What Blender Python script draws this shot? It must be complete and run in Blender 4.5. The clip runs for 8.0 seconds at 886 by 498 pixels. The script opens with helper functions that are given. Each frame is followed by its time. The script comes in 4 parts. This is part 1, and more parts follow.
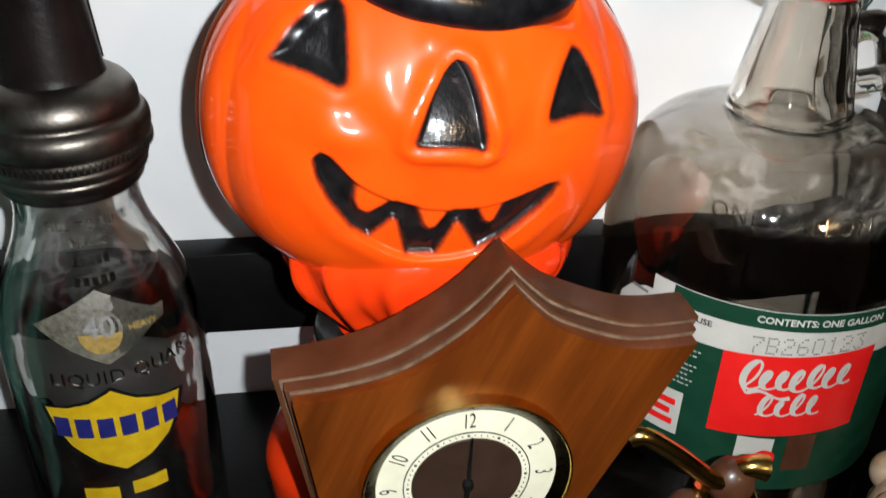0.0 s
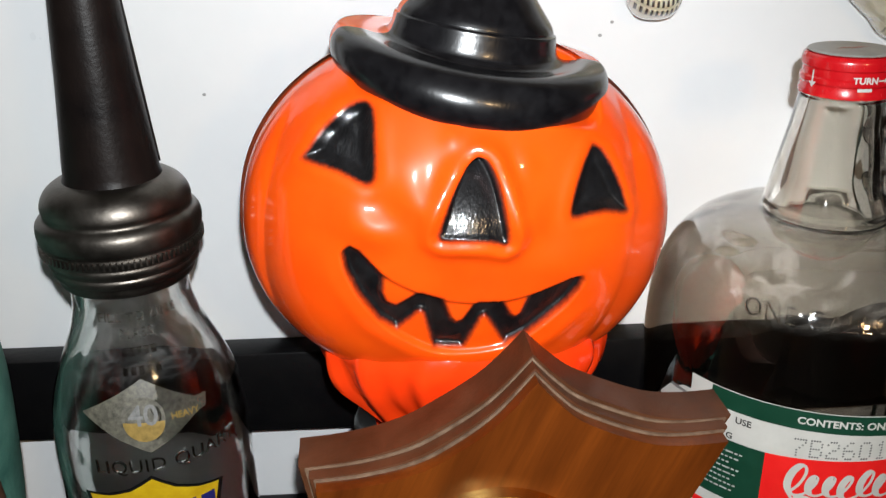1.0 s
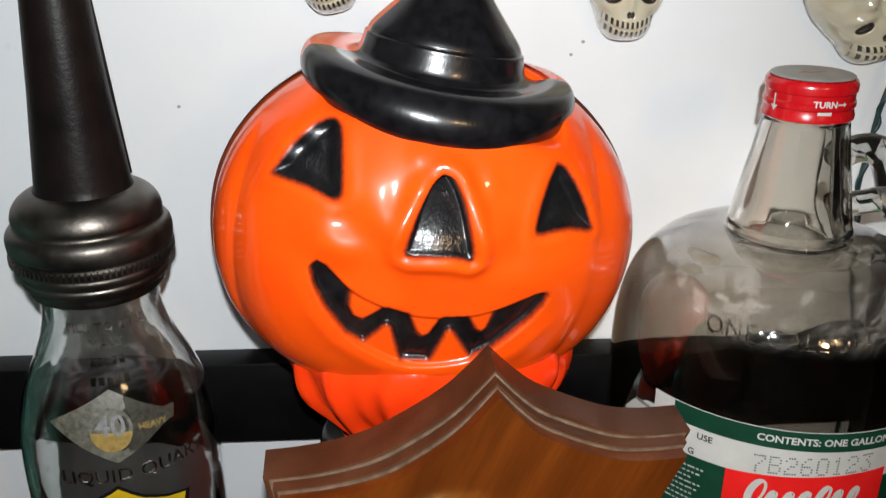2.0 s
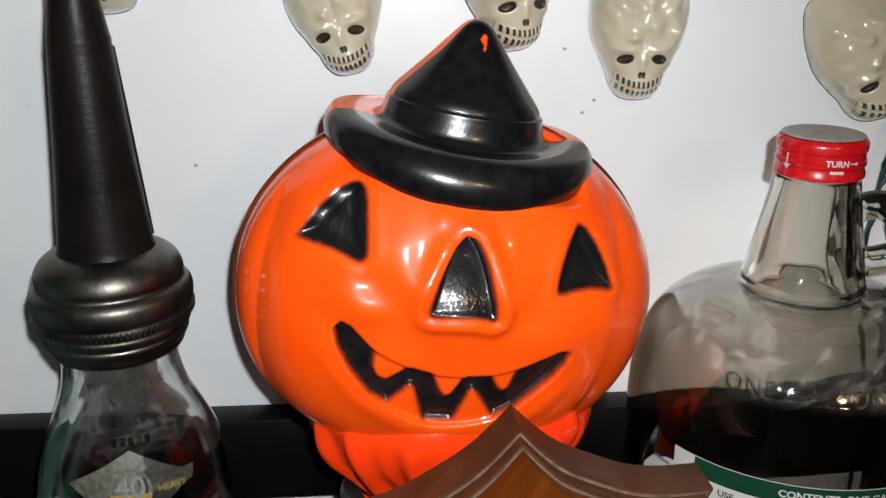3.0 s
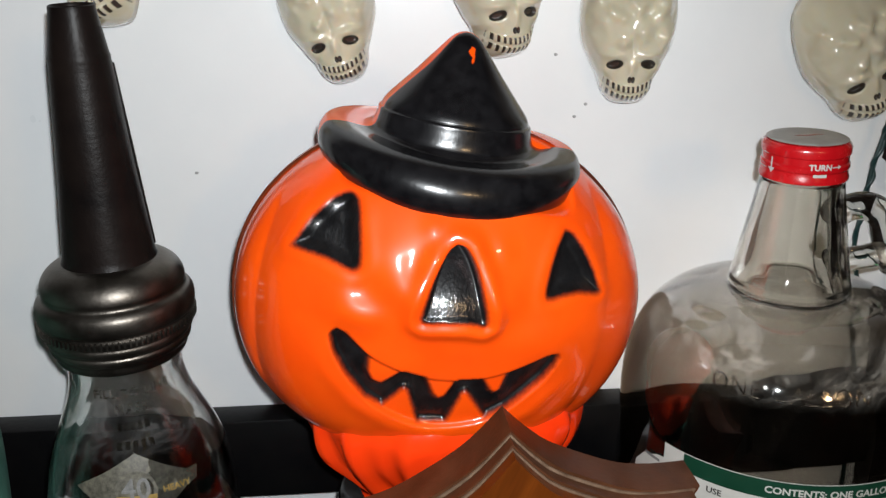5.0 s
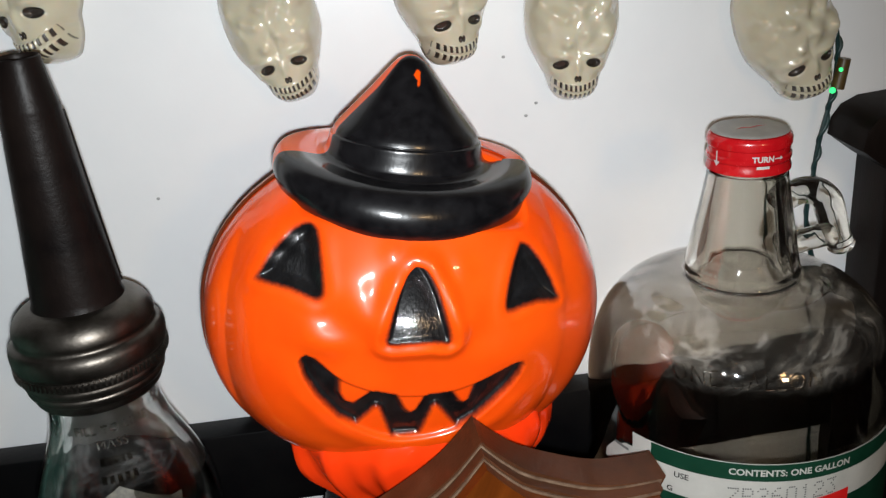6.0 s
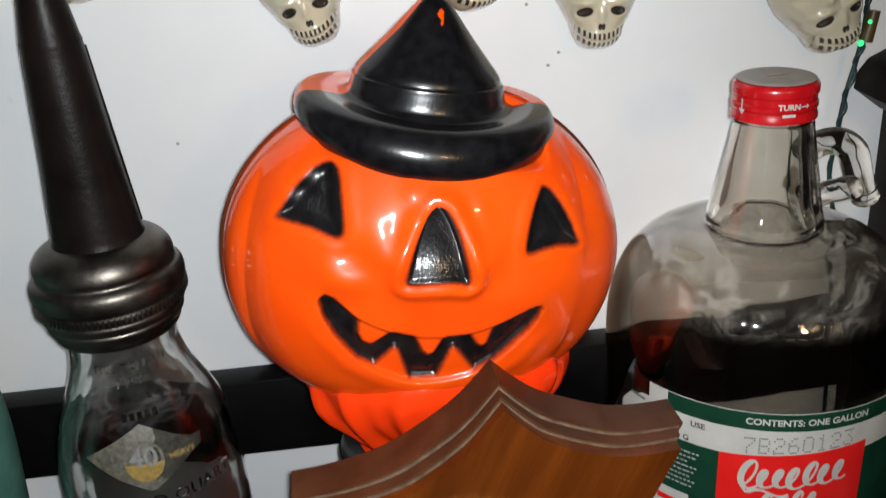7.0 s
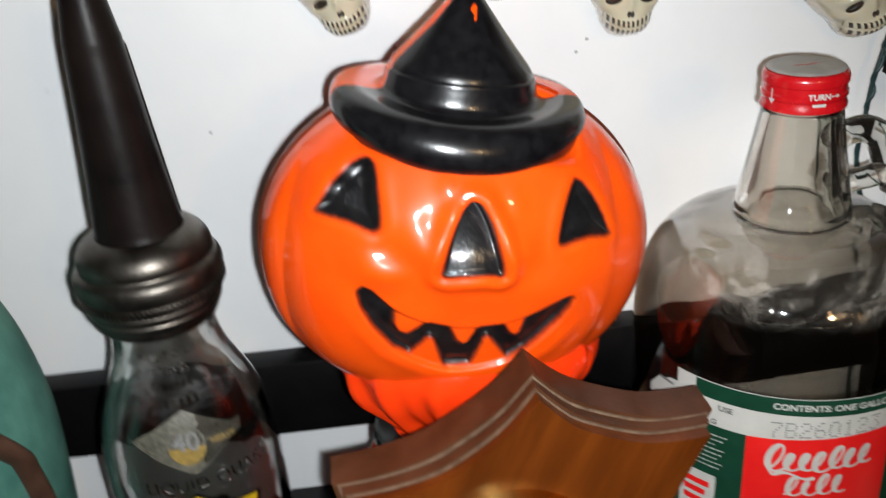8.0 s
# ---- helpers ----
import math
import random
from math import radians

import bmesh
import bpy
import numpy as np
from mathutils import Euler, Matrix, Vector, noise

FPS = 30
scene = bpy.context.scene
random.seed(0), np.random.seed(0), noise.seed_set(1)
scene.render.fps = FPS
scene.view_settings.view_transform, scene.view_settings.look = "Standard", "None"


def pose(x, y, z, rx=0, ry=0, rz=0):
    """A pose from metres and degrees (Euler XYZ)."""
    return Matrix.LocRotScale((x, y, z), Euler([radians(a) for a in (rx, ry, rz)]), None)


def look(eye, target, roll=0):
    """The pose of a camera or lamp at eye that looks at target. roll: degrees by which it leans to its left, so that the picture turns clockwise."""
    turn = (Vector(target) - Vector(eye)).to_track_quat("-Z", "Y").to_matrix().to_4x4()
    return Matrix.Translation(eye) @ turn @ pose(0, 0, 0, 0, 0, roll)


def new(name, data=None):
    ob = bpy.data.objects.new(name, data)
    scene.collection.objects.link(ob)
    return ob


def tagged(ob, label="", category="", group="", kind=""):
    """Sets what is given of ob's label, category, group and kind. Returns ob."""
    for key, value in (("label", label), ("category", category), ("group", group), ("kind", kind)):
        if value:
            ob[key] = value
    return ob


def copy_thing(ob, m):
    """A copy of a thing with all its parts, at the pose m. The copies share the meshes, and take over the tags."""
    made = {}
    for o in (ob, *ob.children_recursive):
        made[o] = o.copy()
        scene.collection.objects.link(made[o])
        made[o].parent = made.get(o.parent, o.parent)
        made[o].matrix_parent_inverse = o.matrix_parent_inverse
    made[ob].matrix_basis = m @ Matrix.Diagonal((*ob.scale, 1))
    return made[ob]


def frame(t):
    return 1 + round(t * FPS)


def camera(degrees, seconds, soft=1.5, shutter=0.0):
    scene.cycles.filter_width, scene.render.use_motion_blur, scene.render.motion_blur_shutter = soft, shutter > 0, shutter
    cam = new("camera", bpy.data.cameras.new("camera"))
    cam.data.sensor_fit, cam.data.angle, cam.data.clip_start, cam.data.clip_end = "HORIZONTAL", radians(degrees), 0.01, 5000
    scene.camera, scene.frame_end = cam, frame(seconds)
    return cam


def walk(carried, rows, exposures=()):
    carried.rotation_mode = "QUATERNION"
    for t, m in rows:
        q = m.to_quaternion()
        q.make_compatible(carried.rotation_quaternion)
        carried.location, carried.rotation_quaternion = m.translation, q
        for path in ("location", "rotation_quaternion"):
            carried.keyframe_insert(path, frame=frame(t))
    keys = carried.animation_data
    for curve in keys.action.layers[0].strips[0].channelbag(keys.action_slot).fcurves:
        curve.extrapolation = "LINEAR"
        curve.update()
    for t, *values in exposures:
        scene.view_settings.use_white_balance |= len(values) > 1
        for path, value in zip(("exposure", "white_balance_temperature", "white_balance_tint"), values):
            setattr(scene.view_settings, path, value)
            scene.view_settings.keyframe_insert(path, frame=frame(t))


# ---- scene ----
# ---- camera ----
cam = camera(52.6, 8.0, 1.3, 0.5)
# seconds, eye x y z, yaw, pitch, roll
PATH = [
    (0, 0.0007, 0.1550, 1.3886, -7.62, -31.16, 0.90),
    (0.2, 0.0071, 0.1555, 1.3786, -6.99, -30.71, 0.35),
    (0.5, 0.0189, 0.1429, 1.3736, -3.16, -25.69, -0.67),
    (1, 0.0236, 0.1394, 1.3835, -1.41, -23.46, -1.58),
    (1.5, 0.0298, 0.1377, 1.3867, -1.83, -23.87, -1.09),
    (1.7, 0.0317, 0.1359, 1.3867, -2.22, -23.65, -0.66),
    (3, 0.0180, 0.1346, 1.3953, -3.13, -20.05, -0.53),
    (3.5, 0.0162, 0.1362, 1.3990, -2.15, -20.99, -0.37),
    (4, 0.0165, 0.1345, 1.3991, -1.33, -21.87, -0.26),
    (4.5, 0.0185, 0.1287, 1.4018, -1.63, -20.36, -1.83),
    (4.7, 0.0204, 0.1258, 1.4028, -2.61, -20.11, -0.86),
    (5.8, 0.0353, 0.1277, 1.4252, -3.10, -23.01, -5.06),
    (6, 0.0339, 0.1243, 1.4307, -3.95, -22.99, -5.19),
    (6.2, 0.0300, 0.1190, 1.4296, -3.80, -21.80, -4.90),
    (6.5, 0.0289, 0.1239, 1.4242, -3.22, -22.34, -4.54),
    (6.7, 0.0275, 0.1240, 1.4185, -3.28, -23.22, -4.42),
    (7, 0.0296, 0.1210, 1.4185, -2.85, -24.70, -4.70),
    (7.5, 0.0269, 0.1223, 1.4164, -3.16, -26.52, -4.66),
    (7.7, 0.0255, 0.1190, 1.4165, -2.55, -26.25, -4.45),
    (7.9, 0.0234, 0.1194, 1.4254, -2.13, -26.90, -4.27),
    (8, 0.0225, 0.1189, 1.4321, -1.52, -26.66, -5.57),
]
walk(cam, [(t, pose(x, y, z, 90 + pitch, 0, yaw) @ pose(0, 0, 0, 0, 0, roll)) for t, x, y, z, yaw, pitch, roll in PATH],
     exposures=[(0.0, 0.22), (0.5, 0.25), (1.5, 0.10), (1.7, 0.08), (2.8, -0.17), (7.3, -0.20), (8.0, 0.06)])

# ---- light ----
SHELF = 1.0      # height of the shelf's top
WALL = 0.6272    # the white board behind the shelf

world = bpy.data.worlds.new("room_air")
scene.world = world
world.use_nodes = True
world.node_tree.nodes["Background"].inputs[0].default_value = (0.75, 0.85, 1.0, 1)
world.node_tree.nodes["Background"].inputs[1].default_value = 0.035


def lamp(name, kind, place, target, watts, colour, size):
    data = bpy.data.lights.new(name, kind)
    data.energy, data.color = watts, colour
    if kind == "AREA":
        data.shape, data.size = "DISK", size
    else:
        data.shadow_soft_size = size
    ob = new(name, data)
    ob.matrix_world = look(place, target)
    return data


# the white torch beside the lens, held through the shot
torch = lamp("torch", "SPOT", (0.035, 0.118, SHELF + 0.423), (-0.14, 0.62, SHELF + 0.23), 11.8, (0.92, 0.97, 1.0), 0.004)
torch.spot_size, torch.spot_blend = radians(125), 0.7
# the warm room lamp behind
lamp("room_lamp", "AREA", (0.50, -0.60, SHELF + 0.66), (0.0, 0.6, SHELF + 0.2), 1.6, (1.0, 0.66, 0.34), 0.10)


# ---- materials ----
def nodes_of(name):
    m = bpy.data.materials.new(name)
    m.use_nodes = True
    return m, m.node_tree.nodes, m.node_tree.links, m.node_tree.nodes["Principled BSDF"]


def rgba(c):
    return (c[0], c[1], c[2], 1)


def noise_tex(n, l, scale, detail=4, rough=0.6, stretch=None, slant=0):
    co = n.new("ShaderNodeTexCoord")
    tex = n.new("ShaderNodeTexNoise")
    tex.inputs["Scale"].default_value = scale
    tex.inputs["Detail"].default_value = detail
    tex.inputs["Roughness"].default_value = rough
    if stretch:
        mp = n.new("ShaderNodeMapping")
        mp.vector_type = "TEXTURE" if slant else "POINT"
        mp.inputs["Scale"].default_value = tuple(1 / q for q in stretch) if slant else stretch
        mp.inputs["Rotation"].default_value = (0, radians(slant), 0)
        l.new(co.outputs["Object"], mp.inputs["Vector"])
        l.new(mp.outputs["Vector"], tex.inputs["Vector"])
    else:
        l.new(co.outputs["Object"], tex.inputs["Vector"])
    return tex


def ramp(n, l, src, stops):
    r = n.new("ShaderNodeValToRGB")
    while len(r.color_ramp.elements) < len(stops):
        r.color_ramp.elements.new(0.5)
    for e, (p, c) in zip(r.color_ramp.elements, stops):
        e.position, e.color = p, rgba(c)
    l.new(src, r.inputs["Fac"])
    return r


def bump(n, l, b, src, strength, distance):
    k = n.new("ShaderNodeBump")
    k.inputs["Strength"].default_value, k.inputs["Distance"].default_value = strength, distance
    l.new(src, k.inputs["Height"])
    l.new(k.outputs["Normal"], b.inputs["Normal"])
    return k


def surface(name, c0, c1, rough, metal=0.0, spec=0.5, scale=60, fine=400, relief=0.0002, coat=0.0, rough_var=0.12, stretch=None):
    """A worn surface: two tones blotched at one scale, grain and uneven gloss at a finer one."""
    m, n, l, b = nodes_of(name)
    big = noise_tex(n, l, scale, 5, 0.6, stretch)
    tone = ramp(n, l, big.outputs["Fac"], [(0.3, c0), (0.7, c1)])
    l.new(tone.outputs["Color"], b.inputs["Base Color"])
    small = noise_tex(n, l, fine, 3, 0.6, stretch)
    mr = n.new("ShaderNodeMapRange")
    mr.inputs["To Min"].default_value = max(rough - rough_var, 0.02)
    mr.inputs["To Max"].default_value = min(rough + rough_var, 1)
    l.new(big.outputs["Fac"], mr.inputs["Value"])
    l.new(mr.outputs["Result"], b.inputs["Roughness"])
    b.inputs["Metallic"].default_value = metal
    b.inputs["Specular IOR Level"].default_value = spec
    b.inputs["Coat Weight"].default_value = coat
    b.inputs["Coat Roughness"].default_value = 0.1
    if relief:
        bump(n, l, b, small.outputs["Fac"], 0.5, relief)
    return m


def painted(name, ground, ground2, paint, rough, paint_rough, soft, coat=0.0, coat_rough=0.05, sub=0.0, scale=25, relief=0.0003, stretch=None):
    """Moulded plastic with sprayed paint: the attribute 'paint' is the distance in mm to the edge of the paint, inside positive."""
    m, n, l, b = nodes_of(name)
    at = n.new("ShaderNodeAttribute")
    at.attribute_name = "paint"
    wob = noise_tex(n, l, 500, 3)
    ad = n.new("ShaderNodeMath")
    ad.operation = "MULTIPLY_ADD"
    ad.inputs[1].default_value, ad.inputs[2].default_value = soft * 0.8, -soft * 0.4
    l.new(wob.outputs["Fac"], ad.inputs[0])
    sm = n.new("ShaderNodeMath")
    sm.operation = "ADD"
    l.new(at.outputs["Fac"], sm.inputs[0])
    l.new(ad.outputs[0], sm.inputs[1])
    mr = n.new("ShaderNodeMapRange")
    mr.interpolation_type = "SMOOTHSTEP"
    mr.inputs["From Min"].default_value, mr.inputs["From Max"].default_value = -soft, soft
    l.new(sm.outputs[0], mr.inputs["Value"])
    big = noise_tex(n, l, scale, 4, 0.6, stretch)
    g = ramp(n, l, big.outputs["Fac"], [(0.3, ground), (0.7, ground2)])
    mix = n.new("ShaderNodeMix")
    mix.data_type = "RGBA"
    l.new(mr.outputs["Result"], mix.inputs["Factor"])
    l.new(g.outputs["Color"], mix.inputs["A"])
    pt = ramp(n, l, noise_tex(n, l, 160, 4).outputs["Fac"], [(0.35, paint), (0.75, tuple(min(1, c * 1.8 + 0.004) for c in paint))])
    l.new(pt.outputs["Color"], mix.inputs["B"])
    l.new(mix.outputs["Result"], b.inputs["Base Color"])
    rr = n.new("ShaderNodeMapRange")
    rr.inputs["To Min"].default_value, rr.inputs["To Max"].default_value = rough, paint_rough
    l.new(mr.outputs["Result"], rr.inputs["Value"])
    l.new(rr.outputs["Result"], b.inputs["Roughness"])
    b.inputs["Coat Weight"].default_value = coat
    b.inputs["Coat Roughness"].default_value = coat_rough
    b.inputs["Subsurface Weight"].default_value = sub
    b.inputs["Subsurface Radius"].default_value = (0.006, 0.003, 0.0015)
    b.inputs["Subsurface Scale"].default_value = 1.0
    grit = n.new("ShaderNodeMath")
    grit.operation = "MULTIPLY"
    l.new(noise_tex(n, l, 700, 3, 0.6, (1, 1, 0.35)).outputs["Fac"], grit.inputs[0])
    l.new(mr.outputs["Result"], grit.inputs[1])
    bump(n, l, b, grit.outputs[0], 0.5, relief)
    l.new(b.inputs["Normal"].links[0].from_socket, b.inputs["Coat Normal"])
    return m


def glass(name, tint, rough=0.0, swirl=0.0012, size=28, coat=0.6):
    m, n, l, b = nodes_of(name)
    b.inputs["Base Color"].default_value = rgba(tint)
    b.inputs["Transmission Weight"].default_value = 1.0
    b.inputs["IOR"].default_value = 1.5
    b.inputs["Roughness"].default_value = rough
    b.inputs["Coat Weight"].default_value = coat
    b.inputs["Coat Roughness"].default_value = 0.045
    wave = noise_tex(n, l, size, 1.2, 0.4, (1.0, 1.0, 0.55))
    bump(n, l, b, wave.outputs["Fac"], 0.5, swirl)
    return m


def wood(name, dark, light, rough, scale=7.0):
    m, n, l, b = nodes_of(name)
    grain = noise_tex(n, l, scale, 6, 0.55, (7, 7, 1.0), 24)
    fine = noise_tex(n, l, 60, 5, 0.6, (10, 10, 0.5), 24)
    tone = ramp(n, l, grain.outputs["Fac"], [(0.32, dark), (0.52, tuple((a + c) / 2 for a, c in zip(dark, light))), (0.72, light)])
    mix = n.new("ShaderNodeMix")
    mix.data_type, mix.blend_type = "RGBA", "MULTIPLY"
    mix.inputs["Factor"].default_value = 0.55
    l.new(tone.outputs["Color"], mix.inputs["A"])
    f = ramp(n, l, fine.outputs["Fac"], [(0.3, (0.62, 0.6, 0.58)), (0.6, (1, 1, 1))])
    l.new(f.outputs["Color"], mix.inputs["B"])
    l.new(mix.outputs["Result"], b.inputs["Base Color"])
    b.inputs["Roughness"].default_value = rough
    b.inputs["Coat Weight"].default_value = 0.12
    b.inputs["Coat Roughness"].default_value = 0.25
    b.inputs["Specular IOR Level"].default_value = 0.25
    bump(n, l, b, fine.outputs["Fac"], 0.2, 0.0002)
    return m


M_BOARD = surface("white_board_paint", (0.74, 0.75, 0.76), (0.80, 0.80, 0.80), 0.32, scale=9, fine=300, relief=0.00008)
M_BLACK = surface("black_painted_wood", (0.0022, 0.0022, 0.0028), (0.005, 0.0045, 0.0045), 0.42, spec=0.15, scale=30, fine=250, relief=0.0003)
M_POST = surface("dark_brown_wood", (0.004, 0.0026, 0.002), (0.009, 0.005, 0.004), 0.5, spec=0.12, scale=18, fine=200, relief=0.0003, stretch=(6, 6, 1))
M_ROOM = surface("room_wall_paint", (0.30, 0.27, 0.24), (0.36, 0.33, 0.30), 0.8, scale=4, fine=150)
M_FLOOR = surface("room_floor_boards", (0.10, 0.06, 0.04), (0.18, 0.11, 0.07), 0.5, scale=6, fine=80, stretch=(8, 1, 1))
ORANGE, ORANGE2 = (0.88, 0.068, 0.002), (0.94, 0.092, 0.003)
M_PUMPKIN = painted("orange_moulded_plastic", ORANGE, ORANGE2, (0.004, 0.0038, 0.0042), 0.42, 0.36, 1.5, coat=1.0, coat_rough=0.075, sub=0.04, relief=0.0005)
M_PUMPKIN.node_tree.nodes["Principled BSDF"].inputs["Specular IOR Level"].default_value = 0.2
M_HAT = painted("black_sprayed_plastic", ORANGE, ORANGE2, (0.0032, 0.003, 0.0036), 0.25, 0.24, 0.35, coat=0.25, relief=0.00012)
M_BACK = surface("orange_back_plastic", (0.46, 0.085, 0.028), (0.58, 0.115, 0.04), 0.35, scale=40, fine=500, relief=0.0002)
M_RUFF = surface("red_orange_plastic", (0.92, 0.035, 0.004), (0.96, 0.055, 0.005), 0.16, scale=20, fine=300, relief=0.0001, coat=0.5, rough_var=0.05)
M_SKULL = painted("cream_clear_plastic", (0.47, 0.42, 0.305), (0.57, 0.52, 0.39), (0.02, 0.014, 0.010), 0.14, 0.4, 0.15, coat=1.0, coat_rough=0.06, sub=0.25, relief=0.0002)
M_GLASS = glass("clear_bottle_glass", (0.95, 0.955, 0.94), 0.02, 0.0042, 42)
def clouded(m, low, high, top, weight, unshaded=None):
    """Refracted and reflected light painted as milky swirls between two heights; above, an unshaded tint."""
    n, l, b = m.node_tree.nodes, m.node_tree.links, m.node_tree.nodes["Principled BSDF"]
    co = n.new("ShaderNodeTexCoord")
    sep = n.new("ShaderNodeSeparateXYZ")
    l.new(co.outputs["Object"], sep.inputs[0])
    band = n.new("ShaderNodeMapRange")
    band.interpolation_type = "SMOOTHSTEP"
    band.inputs["From Min"].default_value, band.inputs["From Max"].default_value = low, high
    l.new(sep.outputs["Z"], band.inputs["Value"])
    end = n.new("ShaderNodeMapRange")
    end.inputs["From Min"].default_value, end.inputs["From Max"].default_value = top + 0.002, top
    l.new(sep.outputs["Z"], end.inputs["Value"])
    if unshaded:
        tint = n.new("ShaderNodeMix")
        tint.data_type = "RGBA"
        tint.inputs["A"].default_value = rgba(unshaded)
        tint.inputs["B"].default_value = tuple(b.inputs["Base Color"].default_value)
        l.new(end.outputs["Result"], tint.inputs["Factor"])
        l.new(tint.outputs["Result"], b.inputs["Base Color"])
    both = n.new("ShaderNodeMath")
    both.operation = "MULTIPLY"
    l.new(band.outputs["Result"], both.inputs[0])
    l.new(end.outputs["Result"], both.inputs[1])
    swirl = noise_tex(n, l, 26, 3, 0.55, (1.0, 1.0, 1.6))
    swirl.inputs["Distortion"].default_value = 2.2
    caustic = ramp(n, l, swirl.outputs["Fac"], [(0.44, (0.04, 0.04, 0.04)), (0.54, (0.25, 0.25, 0.25)), (0.60, (1, 1, 1)), (0.66, (0.35, 0.35, 0.35))])
    mul = n.new("ShaderNodeMath")
    mul.operation = "MULTIPLY"
    l.new(caustic.outputs["Color"], mul.inputs[0])
    l.new(both.outputs[0], mul.inputs[1])
    out = n.new("ShaderNodeMapRange")
    out.inputs["To Min"].default_value, out.inputs["To Max"].default_value = 1.0, 1.0 - weight
    l.new(mul.outputs[0], out.inputs["Value"])
    l.new(out.outputs["Result"], b.inputs["Transmission Weight"])
    return m


# The shade seen through the jug is put into its tint, lighter above.
M_JUG = glass("shade_tinted_jug_glass", (0.50, 0.462, 0.41), 0.012, 0.0005, 30, 1.0)
# Light thrown through jug and bottle is painted on as swirls.
clouded(M_JUG, 0.196, 0.214, 0.2265, 0.38, (0.80, 0.77, 0.71))
clouded(M_GLASS, 0.165, 0.195, 0.210, 0.07)
M_HANDLE = glass("clear_handle_glass", (0.86, 0.84, 0.79), 0.02, 0.0035, 80)
M_LID = surface("oxidised_tin", (0.075, 0.066, 0.057), (0.15, 0.135, 0.118), 0.40, metal=1.0, scale=70, fine=600, relief=0.0002)
M_SPOUT = surface("black_tin_spout", (0.004, 0.003, 0.003), (0.009, 0.006, 0.005), 0.38, spec=0.11, scale=45, fine=350, relief=0.0003)
M_REDCAP = surface("red_lacquered_tin", (0.44, 0.004, 0.008), (0.56, 0.009, 0.013), 0.25, scale=90, fine=500, relief=0.0001, coat=0.5)
M_CAPTOP = surface("worn_grey_tin", (0.30, 0.28, 0.26), (0.42, 0.40, 0.37), 0.45, scale=120, fine=600, metal=0.3, relief=0.0001)
M_PAPER = surface("white_label_paper", (0.46, 0.455, 0.42), (0.56, 0.55, 0.51), 0.5, scale=60, fine=700, relief=0.00006)
M_GREEN = surface("green_label_print", (0.004, 0.035, 0.018), (0.007, 0.05, 0.027), 0.4, scale=80, fine=700, relief=0.00004)
M_RED = surface("red_label_print", (0.72, 0.010, 0.010), (0.80, 0.016, 0.014), 0.4, scale=80, fine=700, relief=0.00004)
M_INK = surface("grey_ink", (0.10, 0.10, 0.10), (0.18, 0.18, 0.17), 0.6, scale=500, relief=0)
M_PRINT = surface("faded_white_print", (0.30, 0.32, 0.29), (0.44, 0.46, 0.42), 0.5, scale=400, relief=0)
M_YELLOW = surface("yellow_enamel", (0.42, 0.26, 0.006), (0.54, 0.36, 0.010), 0.35, scale=150, fine=900, relief=0.0001)
M_EMBOSS = glass("raised_glass", (0.88, 0.86, 0.82), 0.06, 0.0004, 300, 0.3)
M_BLUE = surface("blue_enamel", (0.010, 0.012, 0.09), (0.018, 0.02, 0.14), 0.35, scale=150, relief=0)
M_GREY = surface("worn_grey_enamel", (0.035, 0.033, 0.026), (0.13, 0.122, 0.092), 0.5, scale=420, fine=900, relief=0.0001)
M_GOLDINK = surface("worn_gold_enamel", (0.15, 0.10, 0.025), (0.30, 0.20, 0.05), 0.45, scale=300, relief=0)
M_WOOD = wood("walnut_veneer", (0.066, 0.0138, 0.0016), (0.168, 0.039, 0.0042), 0.36)
M_EDGE = surface("worn_brown_edge", (0.050, 0.0175, 0.0066), (0.092, 0.032, 0.013), 0.45, spec=0.3, scale=50, fine=400, relief=0.0003, coat=0.08)
M_PALE = surface("worn_pale_line", (0.075, 0.042, 0.025), (0.20, 0.13, 0.085), 0.5, scale=160, fine=500, relief=0.0002)
M_BRASS = surface("polished_brass", (0.72, 0.45, 0.12), (0.85, 0.58, 0.18), 0.2, metal=1.0, scale=90, fine=500, relief=0.0002, rough_var=0.08)
# The bezel's brass again, its inner slope's dark reflection put into the colour.
M_BRASSDARK = surface("dark_reflecting_brass", (0.05, 0.038, 0.016), (0.11, 0.085, 0.035), 0.28, metal=1.0, scale=90, fine=500, relief=0.0001)
M_INKBLACK = surface("black_ink", (0.02, 0.02, 0.02), (0.04, 0.035, 0.03), 0.5, scale=300, relief=0)
M_DIAL = surface("cream_dial", (0.66, 0.64, 0.48), (0.76, 0.74, 0.58), 0.35, scale=70, fine=500, relief=0)
M_DIALMID = surface("dark_brown_dial", (0.022, 0.012, 0.008), (0.045, 0.024, 0.016), 0.3, scale=40, fine=300, relief=0.0001)
M_BLACKGLOSS = surface("black_gloss", (0.004, 0.004, 0.004), (0.007, 0.007, 0.007), 0.25, scale=60, relief=0)
M_TEAL = surface("teal_patina", (0.025, 0.10, 0.08), (0.085, 0.22, 0.17), 0.6, scale=38, fine=300, relief=0.0006)
M_STRAP = surface("brown_leather", (0.035, 0.016, 0.009), (0.075, 0.034, 0.02), 0.5, scale=80, fine=500, relief=0.0004)
M_WIRE = surface("green_wire_plastic", (0.004, 0.022, 0.022), (0.008, 0.035, 0.034), 0.4, scale=90, relief=0)
M_HOOK = surface("grey_green_plastic", (0.10, 0.15, 0.13), (0.16, 0.22, 0.19), 0.35, scale=90, fine=400, relief=0.0001)
